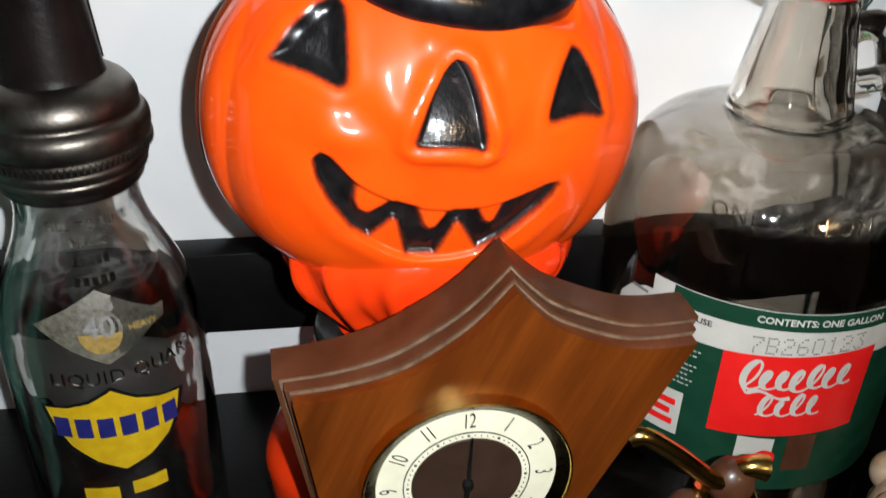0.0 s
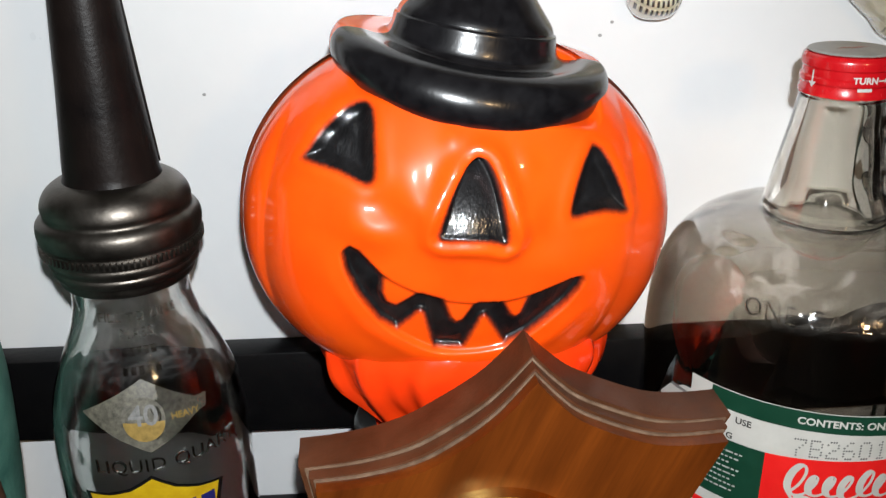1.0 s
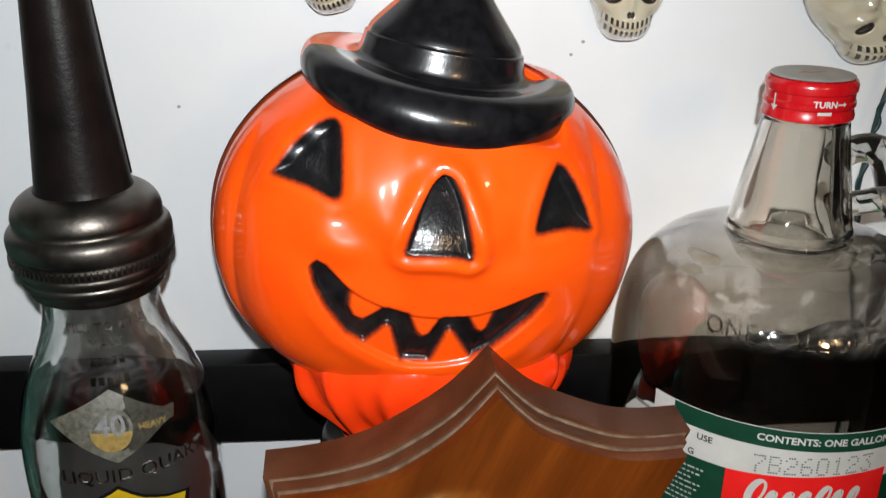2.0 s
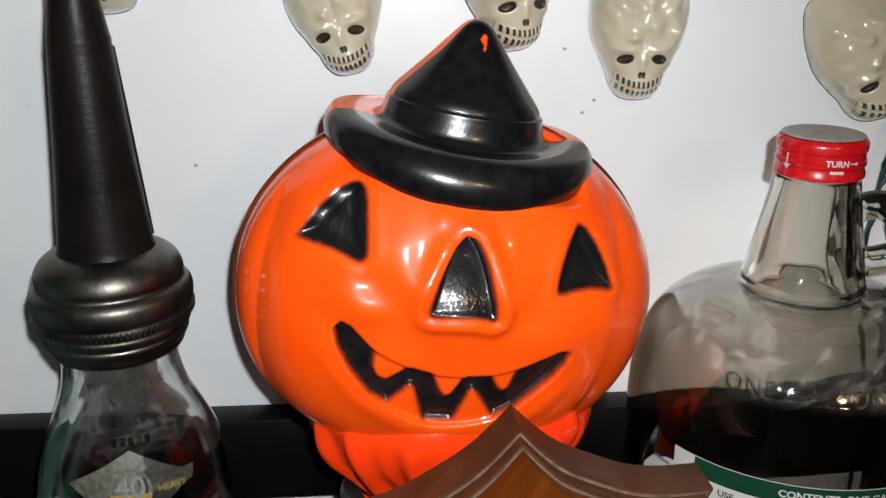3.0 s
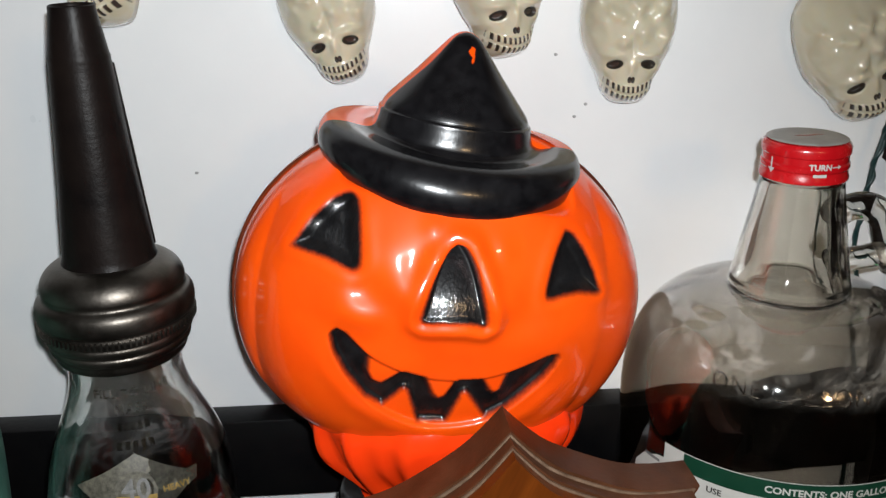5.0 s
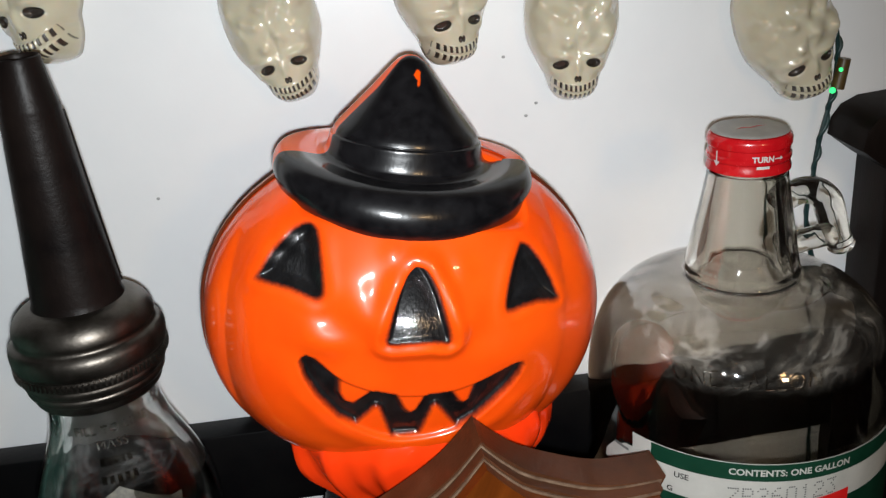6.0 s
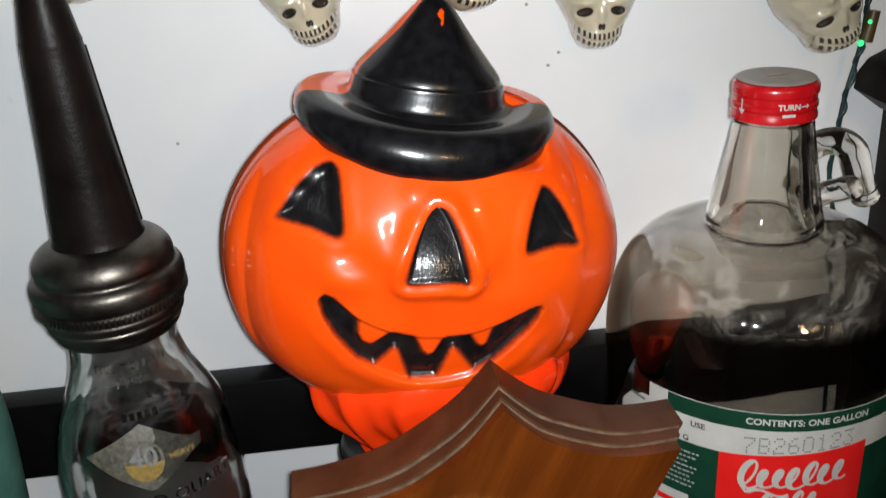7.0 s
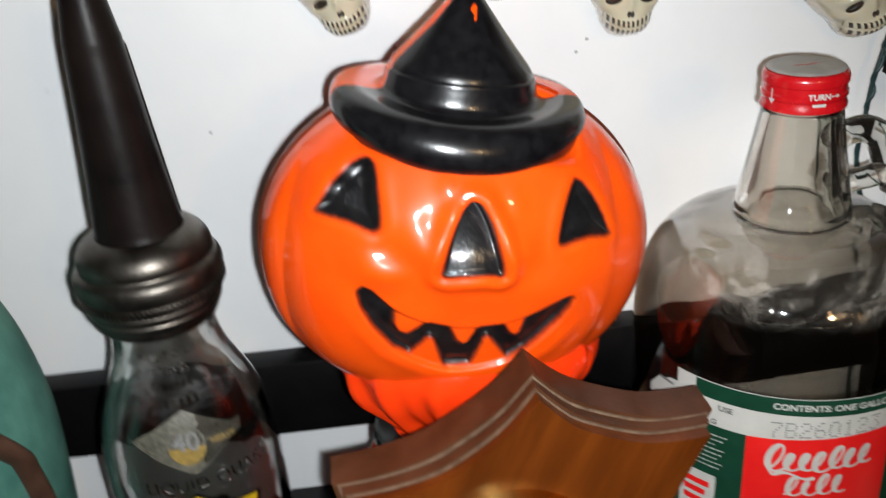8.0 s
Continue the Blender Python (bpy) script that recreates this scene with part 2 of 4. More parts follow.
M_KNOB = surface("brown_knob", (0.05, 0.018, 0.008), (0.10, 0.038, 0.018), 0.38, scale=60, fine=300, relief=0.0003, coat=0.3)
M_CREAM = surface("cream_resin", (0.50, 0.30, 0.16), (0.72, 0.58, 0.42), 0.4, scale=90, fine=400, relief=0.0005)
M_LEDRING = surface("led_socket", (0.05, 0.03, 0.01), (0.10, 0.06, 0.02), 0.4, scale=90, relief=0)
M_LED, _n, _l, _b = nodes_of("green_led")
_b.inputs["Base Color"].default_value = (0.02, 0.5, 0.12, 1)
_b.inputs["Emission Color"].default_value = (0.05, 1.0, 0.25, 1)
_b.inputs["Emission Strength"].default_value = 1.5
M_SPECK = surface("grey_speck", (0.28, 0.28, 0.28), (0.38, 0.38, 0.37), 0.7, scale=300, relief=0)


# ---- mesh helpers ----
def mesh_of(name, bm, material, sharp=35):
    bmesh.ops.recalc_face_normals(bm, faces=bm.faces[:])
    me = bpy.data.meshes.new(name)
    bm.to_mesh(me)
    bm.free()
    me.materials.append(material)
    me.polygons.foreach_set("use_smooth", [True] * len(me.polygons))
    me.set_sharp_from_angle(angle=radians(sharp))
    return me


def part(name, bm, material, parent=None, label="", sharp=35):
    ob = new(name, mesh_of(name, bm, material, sharp))
    ob.parent = parent
    return tagged(ob, label)


def thing(name, m, label, category, group=""):
    ob = new(name)
    ob.empty_display_size = 0.02
    ob.matrix_world = m
    return tagged(ob, label, category, group)


def solid(name, bm, material, label, kind="structure", category=""):
    return tagged(part(name, bm, material), label, category, "", kind)


def box(x0, x1, y0, y1, z0, z1, bevel=0.0, seg=2):
    bm = bmesh.new()
    bmesh.ops.create_cube(bm, size=1)
    for v in bm.verts:
        v.co = Vector(((x0 + x1) / 2 + v.co.x * (x1 - x0), (y0 + y1) / 2 + v.co.y * (y1 - y0), (z0 + z1) / 2 + v.co.z * (z1 - z0)))
    if bevel:
        bmesh.ops.bevel(bm, geom=bm.edges[:], offset=bevel, segments=seg, profile=0.5, affect="EDGES")
    return bm


def lathe(profile, seg=96, closed=False, wobble=None):
    """Turns (radius, height) pairs round z. closed: the profile is a loop (a hollow wall)."""
    bm = bmesh.new()
    rings = []
    for r, z in profile:
        if r < 1e-6:
            rings.append([bm.verts.new((0, 0, z))])
        else:
            ring = []
            for k in range(seg):
                a = 2 * math.pi * k / seg
                q = r + (wobble(a, z, r) if wobble else 0)
                ring.append(bm.verts.new((q * math.cos(a), q * math.sin(a), z)))
            rings.append(ring)
    pairs = list(zip(rings, rings[1:])) + ([(rings[-1], rings[0])] if closed else [])
    for a, b in pairs:
        for k in range(seg):
            j = (k + 1) % seg
            if len(a) == 1 and len(b) == 1:
                continue
            if len(a) == 1:
                bm.faces.new((a[0], b[j], b[k]))
            elif len(b) == 1:
                bm.faces.new((a[k], a[j], b[0]))
            else:
                bm.faces.new((a[k], a[j], b[j], b[k]))
    return bm


def smooth_profile(points, n=6):
    """A Catmull-Rom curve through the profile's points."""
    out = []
    p = [points[0]] + list(points) + [points[-1]]
    for i in range(1, len(p) - 2):
        for k in range(n):
            t = k / n
            q = []
            for c in range(len(p[i])):
                a, b, d, e = p[i - 1][c], p[i][c], p[i + 1][c], p[i + 2][c]
                q.append(0.5 * (2 * b + (d - a) * t + (2 * a - 5 * b + 4 * d - e) * t * t + (3 * b - a - 3 * d + e) * t ** 3))
            out.append(tuple(q))
    out.append(tuple(points[-1]))
    return out


def tube(path, radius, seg=12, flat=1.0, caps=True):
    """A round bar along a path; radius may be a list."""
    bm = bmesh.new()
    pts = [Vector(p) for p in path]
    rings = []
    up = Vector((0.03, 1, 0.02)).normalized()
    for i, p in enumerate(pts):
        d = (pts[min(i + 1, len(pts) - 1)] - pts[max(i - 1, 0)]).normalized()
        s = d.cross(up)
        if s.length < 0.05:
            s = d.cross(Vector((1, 0, 0)))
        s.normalize()
        u = s.cross(d)
        r = radius[i] if isinstance(radius, (list, tuple)) else radius
        rings.append([bm.verts.new(p + r * (math.cos(a) * s + flat * math.sin(a) * u)) for a in (2 * math.pi * k / seg for k in range(seg))])
    for a, b in zip(rings, rings[1:]):
        for k in range(seg):
            bm.faces.new((a[k], a[(k + 1) % seg], b[(k + 1) % seg], b[k]))
    if caps:
        bm.faces.new(rings[0][::-1])
        bm.faces.new(rings[-1])
    return bm


def prism(outline, y0, y1, bevel=0.0):
    """An outline in x, z pushed from y0 to y1."""
    bm = bmesh.new()
    a = [bm.verts.new((x, y0, z)) for x, z in outline]
    b = [bm.verts.new((x, y1, z)) for x, z in outline]
    bm.faces.new(a)
    bm.faces.new(b[::-1])
    n = len(a)
    for k in range(n):
        bm.faces.new((a[k], b[k], b[(k + 1) % n], a[(k + 1) % n]))
    if bevel:
        edges = [e for e in bm.edges if abs(e.verts[0].co.y - y0) < 1e-7 and abs(e.verts[1].co.y - y0) < 1e-7]
        bmesh.ops.bevel(bm, geom=edges, offset=bevel, segments=2, profile=0.6, affect="EDGES")
    return bm


def ball(centre, r, seg=24):
    bm = bmesh.new()
    bmesh.ops.create_uvsphere(bm, u_segments=seg, v_segments=seg // 2, radius=1)
    rr = r if isinstance(r, tuple) else (r, r, r)
    for v in bm.verts:
        v.co = Vector(c + s * w for c, s, w in zip(centre, rr, v.co))
    return bm


def join(bm, other, m=None):
    if m is not None:
        other.transform(m)
    me = bpy.data.meshes.new("tmp")
    other.to_mesh(me)
    other.free()
    bm.from_mesh(me)
    bpy.data.meshes.remove(me)
    return bm


def lettering(text, size, align="CENTER", depth=0.0, spacing=1.0, bold=0.0):
    """Flat letters in x, y as a bmesh."""
    cu = bpy.data.curves.new("letters", "FONT")
    cu.body, cu.size, cu.align_x, cu.align_y = text, size, align, "CENTER"
    cu.space_character, cu.extrude, cu.offset, cu.resolution_u = spacing, depth, bold, 3
    ob = bpy.data.objects.new("letters", cu)
    me = bpy.data.meshes.new_from_object(ob)
    bm = bmesh.new()
    bm.from_mesh(me)
    bpy.data.objects.remove(ob)
    bpy.data.curves.remove(cu)
    bpy.data.meshes.remove(me)
    return bm


def round_on(bm, radius, angle, z, proud=0.0003, tilt=0.0):
    """Bends flat shapes (x along, y up, z out) round the z axis; angle in degrees from the front (-y), plus to the right."""
    long = [e for e in bm.edges if e.calc_length() > 0.006]
    if long:
        bmesh.ops.subdivide_edges(bm, edges=long, cuts=4, use_grid_fill=True)
    for v in bm.verts:
        rr = radius(z + v.co.y) if callable(radius) else radius
        a = radians(angle) + v.co.x / rr
        q = rr + proud + v.co.z
        v.co = Vector((q * math.sin(a), -q * math.cos(a), z + v.co.y + tilt * v.co.x))
    return bm


def patch(x0, x1, z0, z1, nx=24, nz=4):
    """A flat sheet in x, y."""
    bm = bmesh.new()
    g = [[bm.verts.new((x0 + (x1 - x0) * i / nx, z0 + (z1 - z0) * j / nz, 0)) for i in range(nx + 1)] for j in range(nz + 1)]
    for j in range(nz):
        for i in range(nx):
            bm.faces.new((g[j][i], g[j][i + 1], g[j + 1][i + 1], g[j + 1][i]))
    return bm


def polygon(points):
    bm = bmesh.new()
    bm.faces.new([bm.verts.new((x, y, 0)) for x, y in points])
    bmesh.ops.triangulate(bm, faces=bm.faces[:])
    return bm


def inside(poly, P):
    """Signed distance of points to a polygon, inside positive."""
    A = np.array(poly, float)
    B = np.roll(A, -1, axis=0)
    best = np.full(len(P), 1e9)
    odd = np.zeros(len(P), bool)
    for a, b in zip(A, B):
        d = b - a
        t = np.clip(((P - a) @ d) / (d @ d), 0, 1)
        best = np.minimum(best, np.linalg.norm(P - (a + t[:, None] * d), axis=1))
        cross = (a[1] > P[:, 1]) != (b[1] > P[:, 1])
        with np.errstate(divide="ignore", invalid="ignore"):
            xs = a[0] + (P[:, 1] - a[1]) / (b[1] - a[1]) * d[0]
        odd ^= cross & (P[:, 0] < xs)
    return np.where(odd, best, -best)


def smoothstep(x, a, b):
    t = np.clip((x - a) / (b - a), 0, 1)
    return t * t * (3 - 2 * t)


def relief(name, V, F, paint, material, parent=None, label=""):
    """A mesh from arrays, with the paint's distance as an attribute of its points."""
    me = bpy.data.meshes.new(name)
    me.from_pydata(V.tolist(), [], F)
    me.materials.append(material)
    me.attributes.new("paint", "FLOAT", "POINT").data.foreach_set("value", np.asarray(paint, np.float32))
    bm = bmesh.new()
    bm.from_mesh(me)
    bmesh.ops.remove_doubles(bm, verts=bm.verts[:], dist=1e-6)
    bmesh.ops.recalc_face_normals(bm, faces=bm.faces[:])
    bm.to_mesh(me)
    bm.free()
    me.polygons.foreach_set("use_smooth", [True] * len(me.polygons))
    ob = new(name, me)
    ob.parent = parent
    return tagged(ob, label)


def polar_faces(na, ns):
    """Faces of a grid of ns rings by na steps, ring 0 outermost; the last ring closes on itself."""
    return [(j * na + i, j * na + (i + 1) % na, (j + 1) * na + (i + 1) % na, (j + 1) * na + i) for j in range(ns - 1) for i in range(na)]


# ---- the setting ----
def build_setting():
    north = solid("wall_north", box(-1.6, 1.6, WALL, WALL + 0.12, 0, 2.5), M_BOARD, "white glossy board wall behind the shelf with faint specks")
    solid("floor", box(-1.6, 1.6, -2.2, WALL + 0.12, -0.1, 0), M_FLOOR, "plain dark boarded floor of the room")
    solid("ceiling", box(-1.6, 1.6, -2.2, WALL + 0.12, 2.5, 2.6), M_ROOM, "plain ceiling of the room")
    solid("wall_south", box(-1.6, 1.6, -2.3, -2.2, 0, 2.5), M_ROOM, "plain wall of the room")
    solid("wall_west", box(-1.7, -1.6, -2.2, WALL + 0.12, 0, 2.5), M_ROOM, "plain wall of the room")
    solid("wall_east", box(1.6, 1.7, -2.2, WALL + 0.12, 0, 2.5), M_ROOM, "plain wall of the room")
    for x, z in ((-0.0926, 0.3664), (0.1237, 0.3916), (0.130, 0.3985), (0.1124, 0.4269), (-0.155, 0.414), (0.02, 0.405), (-0.2, 0.46)):
        bm = ball((x, WALL - 0.0002, z + 0.9027), (0.0011, 0.0006, 0.0009), 10)
        solid("wall_speck", bm, M_SPECK, "small grey speck on the white wall", "structure")


def build_shelf():
    t = thing("shelf_unit", pose(0, 0, SHELF), "black painted wooden shelf unit with a back rail against the wall", "shelf")
    part("shelf_board", box(-0.75, 0.40, 0.30, WALL - 0.001, -0.028, 0, 0.003), M_BLACK, t)
    part("back_rail", box(-0.75, 0.322, 0.6034, 0.6232, 0.0645, 0.1193, 0.0015), M_BLACK, t, "black back rail")
    # the end post with its overhanging rounded head
    post = part("end_post", box(0.3255, 0.376, 0.588, 0.624, -0.9, 0.262, 0.002), M_POST, t, "dark brown end post")
    head = [(0.299, 0.266), (0.3005, 0.276), (0.306, 0.2835), (0.316, 0.288), (0.345, 0.290), (0.375, 0.288), (0.384, 0.278), (0.384, 0.262), (0.372, 0.250), (0.3165, 0.2525)]
    head = [(x + 0.0075, z - 0.002) for x, z in head]
    part("post_head", prism(head, 0.584, 0.6245, 0.002), M_POST, post)
    # Added out of view so the jug's right side refracts something dark.
    part("unseen_dark_panel", box(0.350, 0.374, 0.33, 0.587, 0.001, 0.262, 0.002), M_POST, t, "unseen dark panel added to darken the jug's right side")
    part("far_post", box(-0.75, -0.70, 0.59, 0.624, -0.9, -0.028, 0.002), M_POST, t)
    part("leg", box(-0.74, -0.70, 0.31, 0.35, -1.0, -0.028, 0.002), M_POST, t)
    part("leg", box(0.35, 0.39, 0.31, 0.35, -1.0, -0.028, 0.002), M_POST, t)


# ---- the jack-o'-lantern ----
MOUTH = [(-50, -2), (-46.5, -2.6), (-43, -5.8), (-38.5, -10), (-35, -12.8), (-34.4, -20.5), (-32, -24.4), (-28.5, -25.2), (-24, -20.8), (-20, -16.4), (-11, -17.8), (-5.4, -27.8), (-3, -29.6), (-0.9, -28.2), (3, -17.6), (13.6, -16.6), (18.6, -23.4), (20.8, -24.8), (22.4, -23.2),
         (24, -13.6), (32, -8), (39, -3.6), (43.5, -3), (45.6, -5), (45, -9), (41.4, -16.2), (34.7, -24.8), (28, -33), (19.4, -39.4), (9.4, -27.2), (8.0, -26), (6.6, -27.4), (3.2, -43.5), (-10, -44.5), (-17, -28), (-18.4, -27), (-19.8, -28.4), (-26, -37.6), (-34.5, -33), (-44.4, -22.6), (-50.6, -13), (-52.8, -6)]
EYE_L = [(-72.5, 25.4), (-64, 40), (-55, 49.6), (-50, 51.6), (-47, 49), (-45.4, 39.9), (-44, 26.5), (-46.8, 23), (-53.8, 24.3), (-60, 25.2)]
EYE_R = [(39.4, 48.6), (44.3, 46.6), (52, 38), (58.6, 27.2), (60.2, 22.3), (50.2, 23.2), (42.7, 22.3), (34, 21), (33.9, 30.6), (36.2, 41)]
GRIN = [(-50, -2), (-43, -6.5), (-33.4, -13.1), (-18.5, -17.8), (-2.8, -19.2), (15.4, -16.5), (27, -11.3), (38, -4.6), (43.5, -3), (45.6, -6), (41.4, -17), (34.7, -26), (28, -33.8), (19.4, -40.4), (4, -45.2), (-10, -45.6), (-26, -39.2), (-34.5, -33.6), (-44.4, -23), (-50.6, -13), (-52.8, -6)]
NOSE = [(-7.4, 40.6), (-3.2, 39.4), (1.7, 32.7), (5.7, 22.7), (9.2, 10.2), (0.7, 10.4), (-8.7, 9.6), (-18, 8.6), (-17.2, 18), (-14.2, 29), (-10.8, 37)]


def head_edge(a):
    """The head's outline, mm: nearly elliptic, fuller below."""
    c, s = math.cos(a), math.sin(a)
    up, p = (81, 2.0) if s > 0 else (81, 2.1 if c > 0 else 2.25)
    return 1 / ((abs(c) / 94.6) ** p + (abs(s) / up) ** p) ** (1 / p)


def head_depth(x, z):
    """How far the plain front stands before the seam, mm."""
    na = 720
    tab = np.array([head_edge(2 * math.pi * k / na) for k in range(na + 1)])
    r = np.hypot(x, z)
    e = np.interp(np.arctan2(z, x) % (2 * math.pi), np.linspace(0, 2 * math.pi, na + 1), tab)
    s = np.clip(r / e, 0, 1)
    return 58 * np.sqrt(np.maximum(1 - s ** 2.25, 0)) ** 0.92


def build_pumpkin():
    # leaning a little, turned slightly aside
    t = thing("pumpkin_lantern", pose(0.0403, 0.515, SHELF, 0, 0, 5), "glossy orange moulded plastic jack-o'-lantern in a black witch hat", "pumpkin decoration")
    lean = pose(0, 0, 0.2397, 0, 11, 0)

    # face
    na, ns = 300, 110
    V = []
    for j in range(ns):
        s = (1 - j / (ns - 1)) ** 0.85
        for i in range(na):
            a = 2 * math.pi * i / na
            r = head_edge(a) * s
            V.append((r * math.cos(a), r * math.sin(a)))
    V = np.array(V)
    x, z = V.T
    d = head_depth(x, z)
    # the lobes of the rind, strongest near the outline
    rad = np.hypot(x / 96, z / 84)
    lobes = np.abs(np.sin(3.6 * np.arcsin(np.clip(x / 99 / np.sqrt(np.maximum(1 - (z / 110) ** 2, 0.1)), -1, 1)) + 0.5))
    d -= 4.0 * (1 - lobes) ** 2 * smoothstep(rad, 0.62, 0.9) * smoothstep(1.02 - rad, 0, 0.1)
    def rounded(poly):
        return smooth_profile(poly + poly[:1], 4)[:-1]

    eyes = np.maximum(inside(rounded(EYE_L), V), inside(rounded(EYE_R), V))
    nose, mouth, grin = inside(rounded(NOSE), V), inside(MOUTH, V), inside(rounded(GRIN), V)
    # cheeks, brow and nose stand out; the cut features lie deep
    d += 7 * np.exp(-(((x + 6) / 19) ** 2 + ((z - 20) / 24) ** 2))
    d += 4.6 * np.exp(-(((x + 43) / 12) ** 2 + ((z - 7) / 8) ** 2)) + 4 * np.exp(-(((x - 36) / 20) ** 2 + ((z - 4) / 14) ** 2))
    d += 2.4 * np.exp(-((nose + 3.8) / 3.4) ** 2)
    d += 0.7 * np.exp(-((eyes + 3) / 3.0) ** 2)
    for side in (-1, 1):
        d += (4.6 if side < 0 else 3.4) * np.exp(-(((x + 6 - 21 * side) / 9) ** 2 + ((z - 20) / 8.5) ** 2))
    # facets tilted to set highlights beside the nose, on cheek and eye rim
    for cx, cz, gx, gz, w in ((-29, 27.5, -0.32, 0.24, 11), (-46, 14.3, -0.32, 0.06, 9), (9.1, 38.7, 0.34, 0.18, 6), (-14.9, 43.5, -0.45, 0.40, 5), (-62.5, 36, 0.25, -0.40, 4.5), (-56, 44.3, 0.22, -0.46, 4.5)):
        d += (gx * (x - cx) + gz * (z - cz)) * np.exp(-((x - cx) ** 2 + (z - cz) ** 2) / w ** 2)
    lip = np.array([(-60, 2), (-52, -22), (-38, -37), (-18, -47.5), (2, -50), (22, -46), (38, -34), (50, -16), (52, 0), (40, 1), (24, -9), (2, -14), (-20, -11), (-40, -1)])
    d += 1.0 * np.exp(-((inside(lip, V) + 1) / 4.5) ** 2) * smoothstep(-z, 8, 30)
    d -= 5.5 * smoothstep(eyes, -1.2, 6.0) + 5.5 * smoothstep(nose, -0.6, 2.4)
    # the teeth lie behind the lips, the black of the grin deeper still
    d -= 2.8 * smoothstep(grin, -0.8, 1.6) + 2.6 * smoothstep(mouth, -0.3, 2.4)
    d -= 0.38 * (z - 24) * smoothstep(nose, -0.5, 2.0)
    # sunk under the hat
    d *= 1 - 0.75 * smoothstep(z, 53, 60) * smoothstep(50 - np.abs(x + 6.5), 0, 7)
    d = np.maximum(d, 0)
    P = np.stack([x, -d, z], 1) / 1000
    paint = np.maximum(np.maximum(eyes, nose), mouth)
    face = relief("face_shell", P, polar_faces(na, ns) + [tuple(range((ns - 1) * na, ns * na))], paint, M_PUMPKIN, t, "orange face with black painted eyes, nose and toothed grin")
    face.matrix_parent_inverse = Matrix()
    face.matrix_basis = lean

    # the back half, a thin step behind the seam
    na, ns = 160, 30
    V = []
    for j in range(ns):
        s = math.cos(j / (ns - 1) * math.pi / 2)
        for i in range(na):
            a = 2 * math.pi * i / na
            r = (head_edge(a) + 1.2) * s
            q = 0.4 + 46 * math.sqrt(max(1 - s ** 2.2, 0))
            q -= 3 * (0.5 + 0.5 * math.cos(9 * a)) * math.sin(j / (ns - 1) * math.pi) ** 2
            V.append((r * math.cos(a) / 1000, q / 1000, r * math.sin(a) / 1000))
    ob = relief("back_shell", np.array(V), polar_faces(na, ns), np.full(len(V), -9.0), M_BACK, t, "plain orange back half behind the seam")
    ob.matrix_basis = lean

    # hat: a rolled brim and a banded cone, turned and flattened; the spray stops at the seam
    prof = [(30, -5), (42, -9.5), (50, -11), (56, -8.5), (59, -2.5), (58.6, 3.5), (55, 8.5), (49, 10.6), (43.5, 10.4), (39.5, 10.6), (37.0, 11.8), (35.6, 14), (34.6, 18), (34.0, 20.8), (32.9, 21.4), (32.7, 22.4),
            (31.0, 25.5), (24.5, 33.0), (18.0, 40.5), (12.2, 47.6), (8.0, 52.6), (5.4, 55.2), (2.6, 56.7), (0.05, 57.2)]
    prof = smooth_profile(prof, 5)
    na = 160
    V = []
    for r, h in prof:
        for k in range(na):
            a = 2 * math.pi * k / na
            y = r * math.sin(a) * (0.84 if h > 12 else 0.86)
            # the brim dips in front and rises at the ends
            sag = (0.085 * y + 0.0016 * (r * math.cos(a)) ** 2) * (1 - float(smoothstep(np.array(h), 6, 18)))
            V.append((-6.5 - 1.5 * h / 57 + r * math.cos(a), y, 61.0 + h + sag))
    V = np.array(V)
    cx, cz = V[:, 0] + 6.0, V[:, 2] - 110.0
    spray = -1.5 - 4.0 * smoothstep(-V[:, 0] - 8, 0, 16) - V[:, 1]
    worn = np.minimum(np.hypot(cx + 0.25 * np.sin(2.1 * cz), (cz - 1.0) * 0.75) - 1.35, np.hypot(cx - 0.9 - 0.2 * cz, (cz + 2.2) * 0.55) - 0.65)
    chip = np.minimum(np.minimum(spray, 3.0), worn)
    ob = relief("witch_hat", V / 1000, polar_faces(na, len(prof)), chip, M_HAT, t, "black sprayed witch hat with a chipped tip, its back bare orange")
    ob.matrix_basis = lean

    # ruffle and lower body, turned on one axis
    def folds(a, z, r):
        k = math.exp(-((z - 0.152) / 0.03) ** 2)
        return k * (0.0036 * math.sin(13 * a + 1.3 * math.sin(2 * a)) + 0.0016 * math.sin(29 * a + 1 + 40 * z) + 0.0012 * math.sin(180 * z + 3 * math.sin(5 * a)))

    ruff = lathe(smooth_profile([(0.035, 0.205), (0.057, 0.194), (0.0655, 0.184), (0.0655, 0.174), (0.0575, 0.157), (0.0435, 0.141), (0.031, 0.129), (0.022, 0.125)], 6), 150, wobble=folds)
    for v in ruff.verts:
        v.co.y *= 0.70
    ob = part("neck_ruffle", ruff, M_RUFF, t, "pleated red-orange ruffle", 60)
    ob.matrix_basis = pose(-0.0050, -0.005, 0.002) @ pose(0, 0, 0, 0, 2, 0)
    coat_ = lathe(smooth_profile([(0.022, 0.128), (0.033, 0.124), (0.046, 0.112), (0.053, 0.09), (0.055, 0.06), (0.053, 0.03), (0.050, 0.008), (0.046, 0.0), (0.0, 0.0)], 5), 80)
    for v in coat_.verts:
        v.co.y *= 0.85
        low = min(max((0.095 - v.co.z) / 0.04, 0.0), 1.0)
        v.co.x = v.co.x * (1.02 + 0.14 * low) - 0.013 - 0.008 * low
    part("body", coat_, M_RUFF, t, "rounded orange body standing on the shelf", 60)
